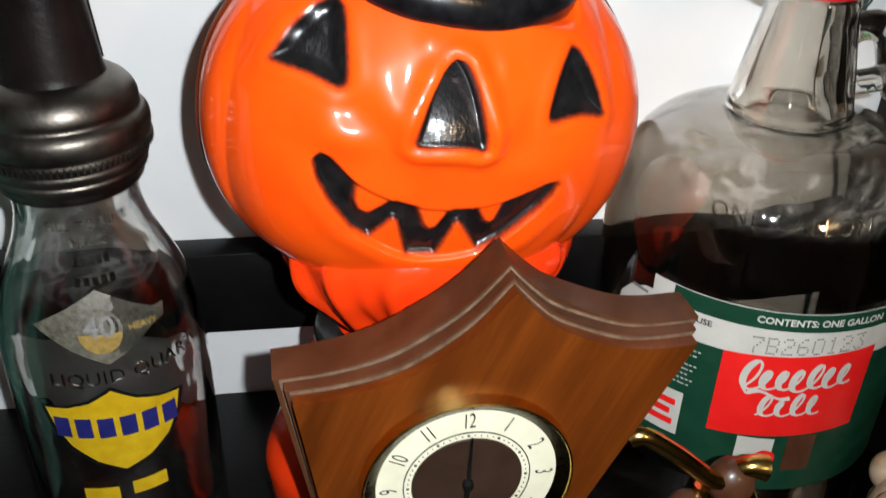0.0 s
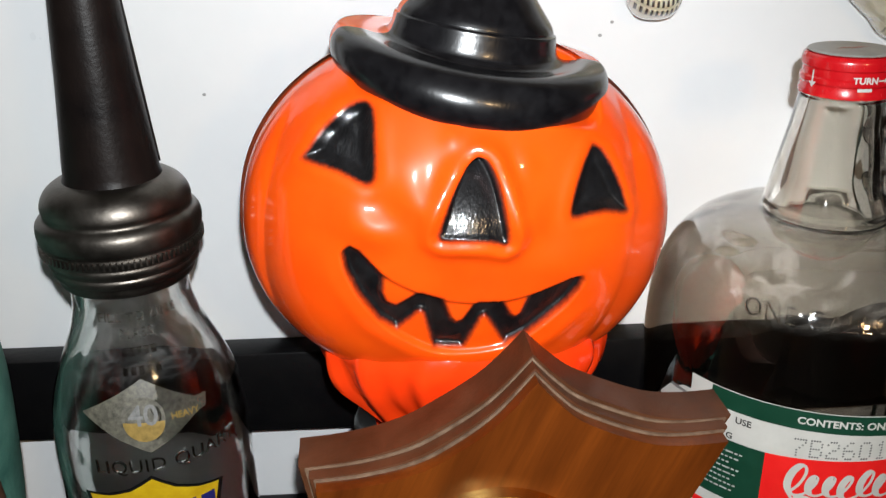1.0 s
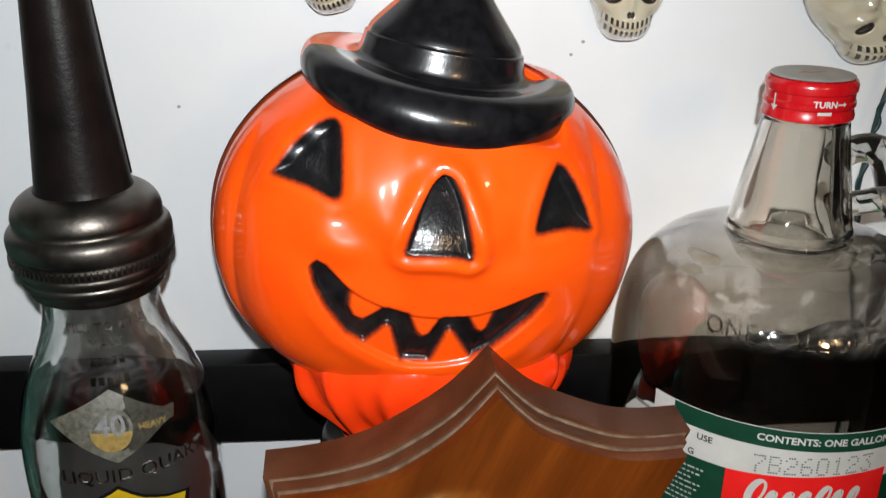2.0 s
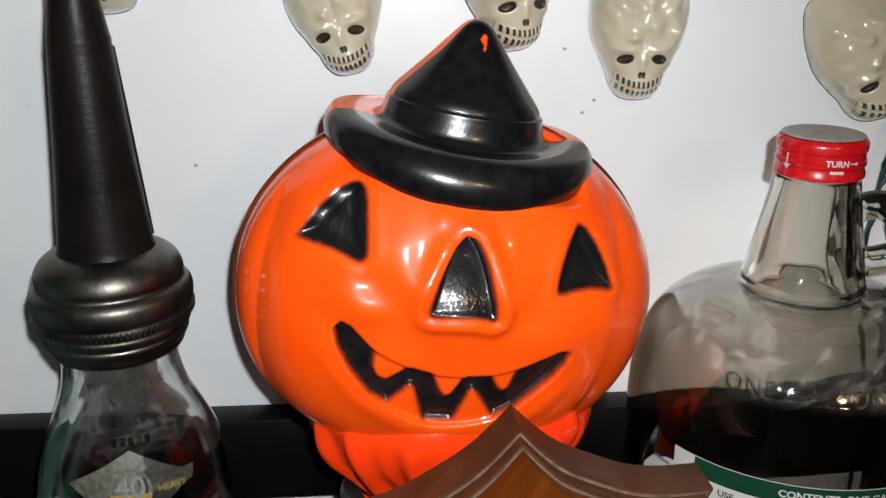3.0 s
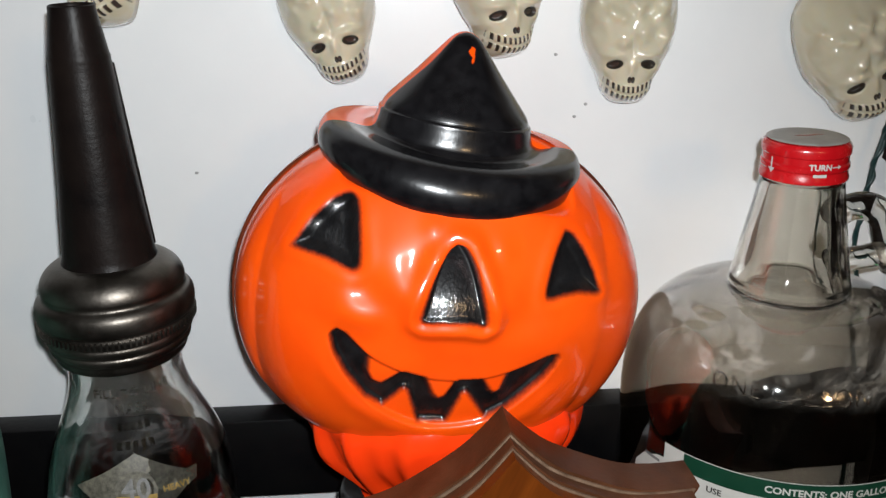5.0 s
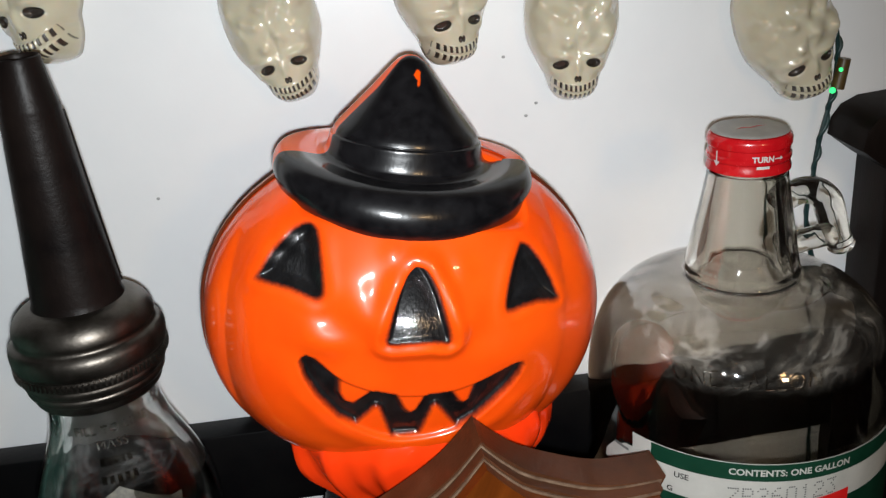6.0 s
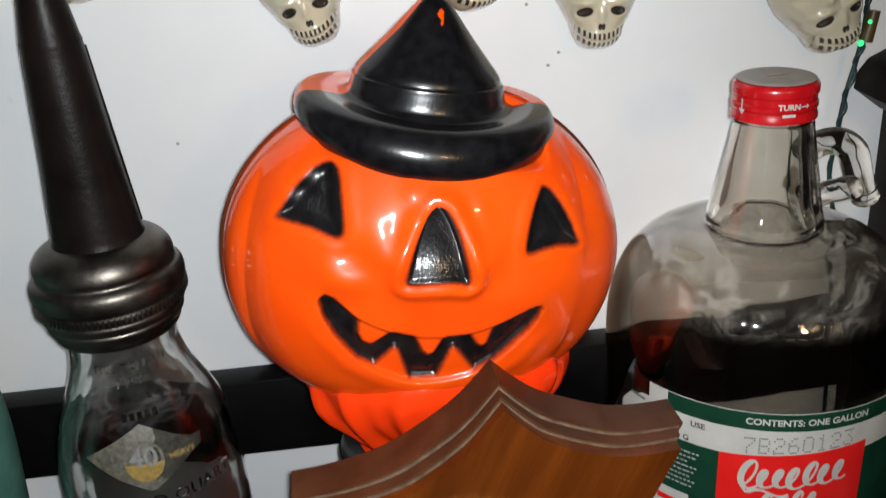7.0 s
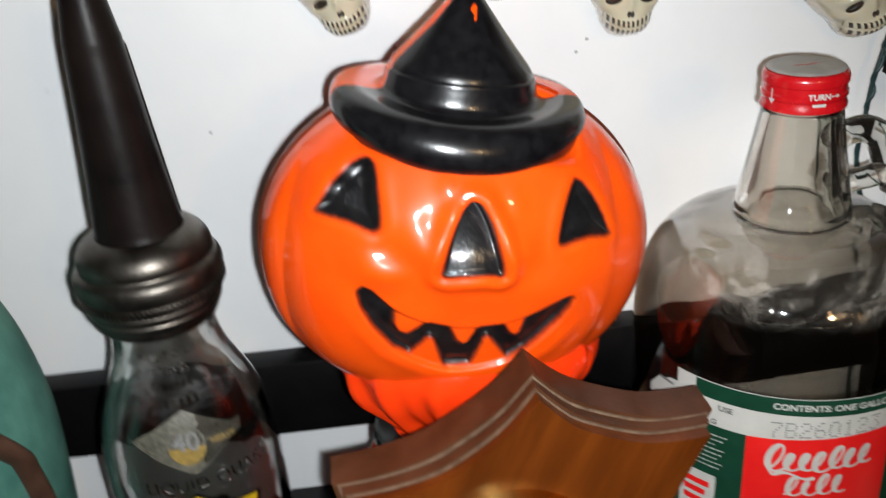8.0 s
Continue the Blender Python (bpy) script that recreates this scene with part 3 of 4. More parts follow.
    tie = lathe(smooth_profile([(0.030, 0.134), (0.040, 0.131), (0.041, 0.124), (0.036, 0.118), (0.03, 0.117)], 4), 60)
    tie.transform(Matrix.Translation((-0.0135, 0, 0)))
    part("black_collar", tie, M_BLACKGLOSS, t, "black painted collar under the ruffle", 60)


# ---- oil bottle ----
BOTTLE = [(0.0, 0.0), (0.040, 0.0), (0.0445, 0.003), (0.0462, 0.010), (0.0462, 0.060), (0.0462, 0.112), (0.0461, 0.130), (0.0450, 0.145), (0.0424, 0.158), (0.0385, 0.169), (0.0340, 0.179), (0.0298, 0.189), (0.0272, 0.198), (0.0262, 0.206), (0.0262, 0.222)]


def shell(outer, wall, floor):
    """A hollow vessel: the outer profile and, inside it, the same less the wall."""
    prof = smooth_profile(outer[1:], 4)
    inner = [(max(r - (wall(z) if callable(wall) else wall), 0.001), z) for r, z in prof if z > floor]
    return [(0.0, outer[0][1])] + prof + inner[::-1] + [(0.0, floor)]


def radius_of(outer):
    zs, rs = [p[1] for p in outer[1:]], [p[0] for p in outer[1:]]
    return lambda z: float(np.interp(z, zs, rs))


def build_bottle():
    t = thing("oil_bottle", pose(-0.1142, 0.519, SHELF) @ pose(0, 0, 0, 0, 0.6, 0), "empty clear glass oil bottle with tin lid and black spout", "bottle")
    body = part("glass_body", lathe(shell(BOTTLE, 0.0032, 0.008), 96), M_GLASS, t, "empty clear ribless glass body", 60)
    R = radius_of(BOTTLE)
    # lid
    lid = [(0.0268, 0.2130), (0.0284, 0.2130), (0.0298, 0.2150), (0.0302, 0.2175), (0.0318, 0.2195), (0.0322, 0.2215), (0.0317, 0.2228), (0.0331, 0.2245), (0.0335, 0.2265), (0.0331, 0.2280), (0.0342, 0.2295), (0.0346, 0.2315), (0.0342, 0.2335), (0.0352, 0.2350),
           (0.0357, 0.2385), (0.0353, 0.2420), (0.0338, 0.2442), (0.0322, 0.2455), (0.0318, 0.2470), (0.0322, 0.2490), (0.0314, 0.2525), (0.0290, 0.2562), (0.0250, 0.2590), (0.0216, 0.2602), (0.0195, 0.2605), (0.0195, 0.257), (0.025, 0.252), (0.0262, 0.2130)]
    lid_ob = part("screw_lid", lathe(smooth_profile([(q * 1.0, h) for q, h in lid], 3), 96, closed=True), M_LID, t, "ribbed oxidised tin screw lid", 50)
    knurl = bmesh.new()
    for k in range(90):
        a = 2 * math.pi * k / 90
        join(knurl, box(-0.0004, 0.0004, -0.0012, 0.0004, -0.0016, 0.0016), Matrix.Translation((0.0345 * math.sin(a), -0.0345 * math.cos(a), 0.2310)) @ pose(0, 0, 0, 0, 0, math.degrees(a)))
    part("knurling", knurl, M_LID, lid_ob)
    # spout
    sp = [(0.0215, 0.2595), (0.0206, 0.2620), (0.0203, 0.2635), (0.0165, 0.304), (0.0134, 0.343), (0.0128, 0.350), (0.0129, 0.3515), (0.0124, 0.353), (0.0096, 0.3710), (0.0096, 0.3725), (0.0089, 0.3730), (0.0084, 0.3720), (0.0084, 0.368), (0.012, 0.345), (0.019, 0.262)]
    spout = part("spout", lathe(sp, 64, closed=True), M_SPOUT, t, "long tapered black tin spout", 40)
    part("spout_seam", tube([(0.0203 * 0.94, 0.0203 * 0.36, 0.2640), (0.0130 * 0.94, 0.0130 * 0.36, 0.3480)], 0.0007, 8), M_SPOUT, spout)
    # the enamelled marks
    dia = part("grade_diamond", round_on(polygon([(-0.0285, 0.0), (-0.013, 0.0085), (0.0, 0.0160), (0.014, 0.0085), (0.0225, 0.0045), (0.0285, 0.0045), (0.0275, -0.001), (0.022, -0.0025), (0.010, -0.011), (0.0, -0.0165), (-0.014, -0.0095)]), R, 15, 0.1605, 0.0003, -0.10), M_GREY, t, "worn grey diamond mark reading 40 heavy")
    ring = bmesh.new()
    bmesh.ops.create_circle(ring, cap_ends=True, segments=40, radius=0.0092)
    part("disc", round_on(ring, R, 13.5, 0.1600, 0.0006, -0.1), M_GREY, dia)
    half = polygon([(0.0088 * math.cos(a), 0.0088 * math.sin(a)) for a in (math.pi + math.pi * k / 18 for k in range(19))])
    part("lower_half", round_on(half, R, 13.5, 0.1585, 0.0008, -0.1), M_GOLDINK, dia)
    part("number", round_on(lettering("40", 0.0125, bold=0.0002), R, 13.5, 0.1612, 0.0011, -0.1), M_INK, dia)
    part("word", round_on(lettering("HEAVY", 0.0042, bold=0.0001), R, 38, 0.1580, 0.0008, -0.1), M_GOLDINK, dia)
    part("word_bar", round_on(patch(-0.0055, 0.0055, -0.0012, 0.0012, 8, 1), R, -9, 0.1620, 0.0008, -0.1), M_GOLDINK, dia)
    # the raised moulding of the glass
    for text, size, ang, z in (("FILL TO LINE", 0.0056, 20, 0.2030), ("MASS", 0.0058, 17, 0.1955), ("LIQUID QUART", 0.0092, 25, 0.1375)):
        part("raised_lettering", round_on(lettering(text, size, depth=0.0005, spacing=1.08), R, ang, z, 0.0002), M_EMBOSS, t, "raised glass words " + text.lower())
    for z, w in ((0.1880, 0.012), (0.1800, 0.014)):
        for k in range(5):
            part("raised_bar", round_on(box(-0.0011, 0.0011, -0.0016, 0.0016, 0, 0.0006), R, 17 + (k - 2) * math.degrees(w / 4 / R(z)), z, 0.0), M_EMBOSS, t)
    # the shield below
    sh = [(-0.031, 0.006), (-0.020, 0.0075), (-0.010, 0.0105), (0.0, 0.0165), (0.010, 0.0105), (0.020, 0.0075), (0.031, 0.006), (0.028, -0.004), (0.022, -0.014), (0.012, -0.022), (0.0, -0.0275), (-0.012, -0.022), (-0.022, -0.014), (-0.028, -0.004)]
    shield = part("shield_mark", round_on(polygon([(x * 1.06, y * 1.16) for x, y in sh]), R, 13, 0.1135, 0.0003, -0.08), M_BLACKGLOSS, t, "yellow enamel shield with a black outline")
    part("shield_field", round_on(polygon([(x * 0.97, y * 1.05) for x, y in sh]), R, 13, 0.1135, 0.0006, -0.08), M_YELLOW, shield)
    for k in range(6):
        bar = box(-0.0034, 0.0034, -0.0055, 0.0055, 0, 0.0002)
        part("blue_block", round_on(bar, R, 13 + (k - 2.5) * 11.6, 0.1105 - 0.0006 * (k - 2.5), 0.0009), M_BLUE, shield)
    for k in range(2):
        part("yellow_band", round_on(patch(-0.017 + 0.022 * k, -0.001 + 0.022 * k, -0.004, 0.004, 12, 2), R, 8, 0.0705 + 0.0012 * k, 0.0005, 0.03), M_YELLOW, shield)


# ---- syrup jug ----
JUG = [(0.0, 0.0), (0.068, 0.0), (0.0745, 0.004), (0.0782, 0.014), (0.0785, 0.04), (0.0785, 0.100), (0.0785, 0.150), (0.0783, 0.167), (0.0770, 0.182), (0.0735, 0.197), (0.0672, 0.2095), (0.0578, 0.2185), (0.0465, 0.2240), (0.0355, 0.2262), (0.0292, 0.2272), (0.0286, 0.2290), (0.0289, 0.2312), (0.0280, 0.2342), (0.0264, 0.2430), (0.0240, 0.2560), (0.0217, 0.2680), (0.0200, 0.2780), (0.0192, 0.2826), (0.0178, 0.2850), (0.0176, 0.2985)]


def jug_dome(a, z, r):
    """Uneven hand of the mould: the outside is nearly true, the inside runs in long swirls over the shoulder and neck."""
    k = float(np.interp(z, [0.185, 0.203, 0.222, 0.232, 0.275], [0.0, 1.0, 0.8, 0.3, 0.1]))
    outer = float(np.interp(z, [p[1] for p in JUG[1:]], [p[0] for p in JUG[1:]]))
    if r > outer - 0.0012:
        return 0.00012 * k * math.sin(9 * a + 30 * z)
    return k * (0.00030 * math.sin(5 * a + 60 * z + 1.5 * math.sin(3 * a)) + 0.00022 * math.sin(11 * a - 90 * z + 2 * math.sin(4 * a + 40 * z)))


def build_jug():
    t = thing("syrup_jug", pose(0.2115, 0.528, SHELF) @ pose(0, 0, 0, 0, 0.6, 0), "clear glass one gallon syrup jug with a red screw cap", "jug")
    body = part("glass_body", lathe(shell(JUG, lambda z: float(np.interp(z, [0.20, 0.228, 0.240, 0.285], [0.0038, 0.0050, 0.0075, 0.0055])), 0.006), 192, wobble=jug_dome), M_JUG, t, "clear glass body with a domed shoulder", 60)
    body.visible_shadow = False
    R = radius_of(JUG)
    # cap
    cap = [(0.0, 0.3030), (0.0165, 0.3030), (0.0182, 0.3026), (0.0192, 0.3015), (0.0196, 0.3000), (0.0196, 0.2968), (0.0190, 0.2960), (0.0190, 0.2925), (0.0197, 0.2915), (0.0197, 0.2895), (0.0191, 0.2885), (0.0193, 0.2865), (0.0198, 0.2850), (0.0198, 0.2832), (0.0186, 0.2828), (0.0182, 0.2832), (0.0182, 0.300), (0.0, 0.300)]
    cap_ob = part("cap", lathe([(q * 1.02, 0.3026 - (0.3030 - h) * 0.90) for q, h in cap], 80), M_REDCAP, t, "red lacquered screw cap", 30)
    part("cap_top", lathe([(0.0, 0.3036), (0.0150, 0.3036), (0.0178, 0.3033), (0.0184, 0.3029), (0.0, 0.3026)], 64), M_CAPTOP, cap_ob, "worn grey top of the cap")
    kn = bmesh.new()
    for k in range(100):
        a = 2 * math.pi * k / 100
        join(kn, box(-0.00035, 0.00035, -0.0004, 0.0003, -0.0014, 0.0014), Matrix.Translation((0.0196 * math.sin(a), -0.0196 * math.cos(a), 0.2986)) @ pose(0, 0, 0, 0, 0, math.degrees(a)))
    part("knurling", kn, M_REDCAP, cap_ob)
    part("cap_word", round_on(lettering("TURN", 0.0038, bold=0.00014), 0.0201, -4, 0.2932, 0.0004), M_PAPER, cap_ob)
    part("cap_arrow", round_on(polygon([(-0.002, 0.0003), (0.001, 0.0003), (0.001, 0.0011), (0.0026, 0), (0.001, -0.0011), (0.001, -0.0003), (-0.002, -0.0003)]), 0.0201, 17, 0.2932, 0.0004), M_PAPER, cap_ob)
    part("cap_bar", round_on(patch(-0.003, 0.003, -0.0007, 0.0007, 8, 1), 0.0201, -4, 0.2893, 0.0003), M_PAPER, cap_ob)
    part("cap_arrow", round_on(polygon([(-0.0004, 0.004), (0.0004, 0.004), (0.0004, -0.001), (0.002, -0.001), (0, -0.0035), (-0.002, -0.001), (-0.0004, -0.001)]), 0.0201, -68, 0.2920, 0.0004), M_PAPER, cap_ob)
    part("cap_swash", polygon([(-0.008, -0.002), (-0.004, 0.0006), (0.0, -0.0004), (0.004, 0.0012), (0.009, 0.0002), (0.004, -0.0004), (0.0, -0.0019), (-0.004, -0.0009)]), M_REDCAP, cap_ob).location.z = 0.3038
    # handle: a finger ring on the neck with a curled tail
    path = smooth_profile([(0.0180, 0, 0.2625), (0.0260, 0, 0.2675), (0.0350, 0, 0.2675), (0.0420, 0, 0.2625), (0.0452, 0, 0.2545), (0.0480, 0, 0.2460), (0.0515, 0, 0.2385), (0.0540, 0, 0.2335)], 8)
    n = len(path)
    rad = [0.0058 + 0.0016 * math.sin(math.pi * k / n) for k in range(n - 6)] + [0.0070, 0.0066, 0.0062, 0.0054, 0.0042, 0.0018]
    h = part("handle", tube(path, rad, 24, 1.15), M_HANDLE, t, "clear glass finger ring with a curled tail", 60)
    h.visible_shadow = False
    lower = smooth_profile([(0.0235, 0, 0.2395), (0.0310, 0, 0.2408), (0.0390, 0, 0.2420), (0.0470, 0, 0.2440)], 8)
    part("strut", tube(lower, [0.0066 - 0.0008 * math.sin(math.pi * k / 24) for k in range(len(lower))], 24, 1.1), M_HANDLE, h, "", 60)
    for text, ang, z, size in (("ONE GALLON", -19.5, 0.2035, 0.0100),):
        part("raised_lettering", round_on(lettering(text, size, depth=0.0005, spacing=1.12, bold=-0.0002), R, ang, z, 0.0003), M_EMBOSS, t, "raised glass words one gallon")
    # paper label, wrapped round the front
    C0 = -6.5   # the red panel's middle
    lab = part("label", round_on(patch(-0.0735, 0.118, -0.0525, 0.0525, 120, 12), R, C0, 0.1125, 0.0003), M_PAPER, t, "green, white and red paper label, torn at a corner")
    part("top_stripe", round_on(patch(-0.062, 0.118, 0.0430, 0.0523, 90, 2), R, C0, 0.1125, 0.0006), M_GREEN, lab)
    part("green_field", round_on(patch(-0.072, 0.118, -0.0525, 0.0275, 80, 8), R, C0, 0.1125, 0.0006), M_GREEN, lab)
    part("red_panel", round_on(patch(-0.0350, 0.0350, -0.0235, 0.0235, 36, 6), R, C0, 0.1190, 0.0009, 0.065), M_RED, lab)
    part("contents_line", round_on(lettering("CONTENTS: ONE GALLON", 0.0048, bold=0.00014), R, -3, 0.1602, 0.0009), M_PAPER, lab)
    part("lot_number", round_on(dotted("7B260123", 0.0082, 0.0066), R, -5.5, 0.1478, 0.0007, 0.05), M_INK, lab)
    part("white_swash", round_on(coil(0.049, 0.0100, 7, True), R, C0, 0.1292, 0.0012, 0.08), M_PAPER, lab)
    part("white_swash", round_on(coil(0.029, 0.0085, 4, False), R, C0 - 1, 0.1125, 0.0012, 0.08), M_PAPER, lab)
    part("small_panel", round_on(patch(-0.010, 0.007, -0.016, 0.004, 10, 4), R, -14, 0.0895, 0.0011), M_PAPER, lab)
    dot = bmesh.new()
    bmesh.ops.create_circle(dot, cap_ends=True, segments=24, radius=0.005)
    part("red_dot", round_on(dot, R, -11, 0.0815, 0.0014), M_RED, lab)
    part("dark_red_panel", round_on(patch(-0.006, 0.008, -0.018, 0.004, 10, 4), R, 0, 0.0915, 0.0011), M_KNOB, lab)
    part("side_panel", round_on(patch(-0.010, 0.010, -0.013, 0.013, 10, 4), R, -49, 0.0955, 0.0009), M_PAPER, lab)
    for k in range(3):
        part("red_bar", round_on(patch(-0.007, 0.007 - 0.002 * (k % 2), -0.0018, 0.0018, 6, 1), R, -49, 0.1015 - 0.006 * k, 0.0012), M_RED, lab)
    for k in range(8):
        line, x = bmesh.new(), -0.009
        while x < 0.0075 - 0.002 * ((k * 7) % 3):
            w = 0.0014 + 0.0007 * ((k * 5 + int(x * 4000)) % 4)
            join(line, patch(x, x + w, -0.00042, 0.00042, 3, 1), Matrix.Identity(4))
            x += w + 0.0007
        part("small_print", round_on(line, R, -45, 0.1345 - 0.0029 * k, 0.0010), M_PRINT, lab)
    part("print_word", round_on(lettering("USE", 0.0044, bold=0.0001), R, -40, 0.1515, 0.0008), M_INKBLACK, lab)
    part("print_word", round_on(lettering("G", 0.0044, bold=0.0001), R, -44, 0.1425, 0.0008), M_INKBLACK, lab)
    for z, a in ((0.1520, -51), (0.1430, -52)):
        part("print_bar", round_on(patch(-0.004, 0.004, -0.0009, 0.0009, 6, 1), R, a, z, 0.0008), M_INK, lab)
    # the torn corner stands off the glass
    torn = part("torn_corner", round_on(polygon([(0.0140, 0.0060), (0.009, 0.0052), (0.005, 0.0026), (0.0005, 0.0016), (-0.003, -0.0040), (-0.0062, -0.0062), (-0.0068, -0.0110), (0.0140, -0.0200)]), R, -70, 0.1510, 0.0009), M_PAPER, lab, "torn paper corner")
    part("torn_print", round_on(patch(-0.005, 0.005, -0.0008, 0.0008, 6, 1), R, -65, 0.1540, 0.0014), M_INK, torn)


DOTS = {"7": "11111 00001 00010 00100 01000 01000 01000", "B": "11110 10001 10001 11110 10001 10001 11110", "2": "01110 10001 00001 00110 01000 10000 11111",
        "6": "00110 01000 10000 11110 10001 10001 01110", "0": "01110 10001 10001 10001 10001 10001 01110", "1": "00100 01100 00100 00100 00100 00100 01110", "3": "11111 00010 00100 00010 00001 10001 01110"}


def dotted(text, height, step):
    """A line of dotted printing, its middle at the origin."""
    bm, p = bmesh.new(), height / 6
    for k, ch in enumerate(text):
        for r, row in enumerate(DOTS[ch].split()):
            for c, on in enumerate(row):
                if on == "1":
                    x, y = (k - (len(text) - 1) / 2) * step + (c - 2) * p * 0.78, (3 - r) * p
                    bm.faces.new([bm.verts.new((x + 0.36 * p * math.cos(a), y + 0.36 * p * math.sin(a), 0)) for a in (math.pi / 3 * i for i in range(6))])
    return bm


def coil(length, height, loops, tail):
    """A running pen coil with thick and thin strokes, tall at the start and the middle, standing in for script."""
    pts, n = [], loops * 26
    for k in range(n + 1):
        u = k / n
        a = 2 * math.pi * loops * u - 0.9
        tall = 1.0 + 0.75 * math.exp(-((u - 0.05) / 0.07) ** 2) + 0.65 * math.exp(-((u - 0.58) / 0.06) ** 2) + 0.35 * math.exp(-((u - 0.86) / 0.04) ** 2)
        y = height * 0.5 * tall * math.sin(a)
        pts.append(((u - 0.5) * length + 0.55 * height * 0.5 * tall * math.cos(a) + 0.30 * y, y + 0.25 * height * (tall - 1)))
    if tail:
        pts = [(-0.10 * length + 0.42 * length * q - 0.36 * length, -0.85 * height + 0.22 * height * math.sin(5.5 * q)) for q in (1 - k / 20 for k in range(20))] + pts
    bm, rows = bmesh.new(), []
    for k, (x, y) in enumerate(pts):
        x0, y0 = pts[max(k - 1, 0)]
        x1, y1 = pts[min(k + 1, len(pts) - 1)]
        m = math.hypot(x1 - x0, y1 - y0) or 1.0
        dx, dy = (x1 - x0) / m, (y1 - y0) / m
        w = height * (0.065 + 0.10 * max(0.0, -0.35 * dx - 0.94 * dy))
        # each turn lies a hair over the last
        z = 1e-6 * k
        rows.append((bm.verts.new((x - w * dy, y + w * dx, z)), bm.verts.new((x + w * dy, y - w * dx, z))))
    for (a, b), (c, d) in zip(rows, rows[1:]):
        bm.faces.new((a, b, d, c))
    return bm


# ---- clock ----
def build_clock():
    # local: x along the face, z up from the shelf, the face's front at y = 0
    H = 0.2080
    t = thing("mantel_clock", pose(0.0638, 0.418, SHELF, 0, 0, 4), "shield-shaped walnut mantel clock with a brass-rimmed cream dial", "clock")
    left = smooth_profile([(0.0, 0.0), (-0.0145, -0.0165), (-0.0300, -0.0280), (-0.0446, -0.0355), (-0.0640, -0.0395), (-0.0838, -0.0405)], 6)
    right = smooth_profile([(0.0, 0.0), (0.0095, -0.0112), (0.0198, -0.0200), (0.0423, -0.0305), (0.058, -0.0333), (0.0752, -0.0332)], 6)
    foot_l, foot_r = (-0.061, -H), (-0.011, -H)
    outline = left[::-1] + right[1:] + [foot_r, foot_l]
    outline = [(x, z + H) for x, z in outline]

    def grown(d, lift):
        c = Vector((-0.008, 0.14))
        out = []
        for x, z in outline:
            v = Vector((x, z)) - c
            out.append((x + v.x / v.length * d, max(z + v.y / v.length * d * 0.4 + lift, 0.0)))
        return out

    face = part("face_board", prism(outline, 0.0, 0.006), M_WOOD, t, "walnut veneered front")
    part("pale_line", prism(grown(0.0010, 0.0006), 0.0062, 0.0072), M_PALE, t, "worn pale edge line")
    part("middle_board", prism(grown(0.0030, 0.0006), 0.0074, 0.0130, 0.001), M_EDGE, t, "brown moulded edge")
    part("pale_line", prism(grown(0.0048, 0.0008), 0.0132, 0.0140), M_PALE, t)
    part("case", prism(grown(0.0075, 0.0006), 0.0142, 0.034, 0.0012), M_EDGE, t, "dull brown wooden case")
    # dial
    cx, cz, r = -0.017, H - 0.0895, 0.0425
    turn = pose(cx, 0, cz, 90, 0, 0)

    def disc(name, prof, material, parent, label=""):
        bm = lathe(prof, 96)
        bm.transform(turn)
        return part(name, bm, material, parent, label, 40)

    dial = disc("dial", [(0.0, 0.0015), (r * 0.90, 0.0015), (r * 0.90, 0.0), (0.0, 0.0)], M_DIAL, t, "cream dial ring with dark numerals")
    disc("bezel", [(r * 1.0, 0.0), (r * 1.0, 0.0050), (r * 1.012, 0.0058), (r * 1.03, 0.0054), (r * 1.045, 0.0)], M_BRASS, t, "brass bezel")
    disc("dark_rim", [(r * 0.885, 0.0016), (r * 0.895, 0.0022), (r * 0.998, 0.0050), (r * 1.0, 0.0)], M_BRASSDARK, t, "inner brass slope, its dark reflection put in the colour")
    disc("dial_centre", [(0.0, 0.0022), (r * 0.535, 0.0022), (r * 0.545, 0.0016)], M_DIALMID, dial, "dark brown dial centre")
    disc("track_line", [(r * 0.615, 0.0016), (r * 0.616, 0.0019), (r * 0.626, 0.0019), (r * 0.627, 0.0016)], M_INKBLACK, dial)
    for k in range(60):
        a = math.radians(6 * k)
        w = 0.00055 if k % 5 == 0 else 0.00028
        bm = box(-w, w, -w, w, 0, 0.0002)
        bm.transform(turn @ Matrix.Translation((r * 0.58 * math.sin(a), r * 0.58 * math.cos(a), 0.0016)))
        part("minute_dot", bm, M_INKBLACK, dial)
    for k in range(1, 13):
        a = math.radians(30 * k)
        bm = lettering(str(k), 0.0098, spacing=0.9)
        bm.transform(turn @ Matrix.Translation((r * 0.755 * math.sin(a), r * 0.755 * math.cos(a), 0.0018)) @ pose(0, 0, 0, 0, 0, -30 * k) @ Matrix.Diagonal((0.62, 1.1, 1, 1)))
        part("numeral", bm, M_INKBLACK, dial)
    for ang, ln, w in ((2, r * 0.60, 0.0008), (184, r * 0.34, 0.0012)):
        bm = prism([(-w, 0), (-w * 0.5, ln), (w * 0.5, ln), (w, 0)], 0, 0.0006)
        bm.transform(pose(cx, -0.0042, cz, 0, ang, 0))
        part("hand", bm, M_BLACKGLOSS, dial)
    disc("hub", [(0.0, 0.0062), (0.0016, 0.006), (0.0022, 0.005), (0.0022, 0.002)], M_BLACKGLOSS, dial)


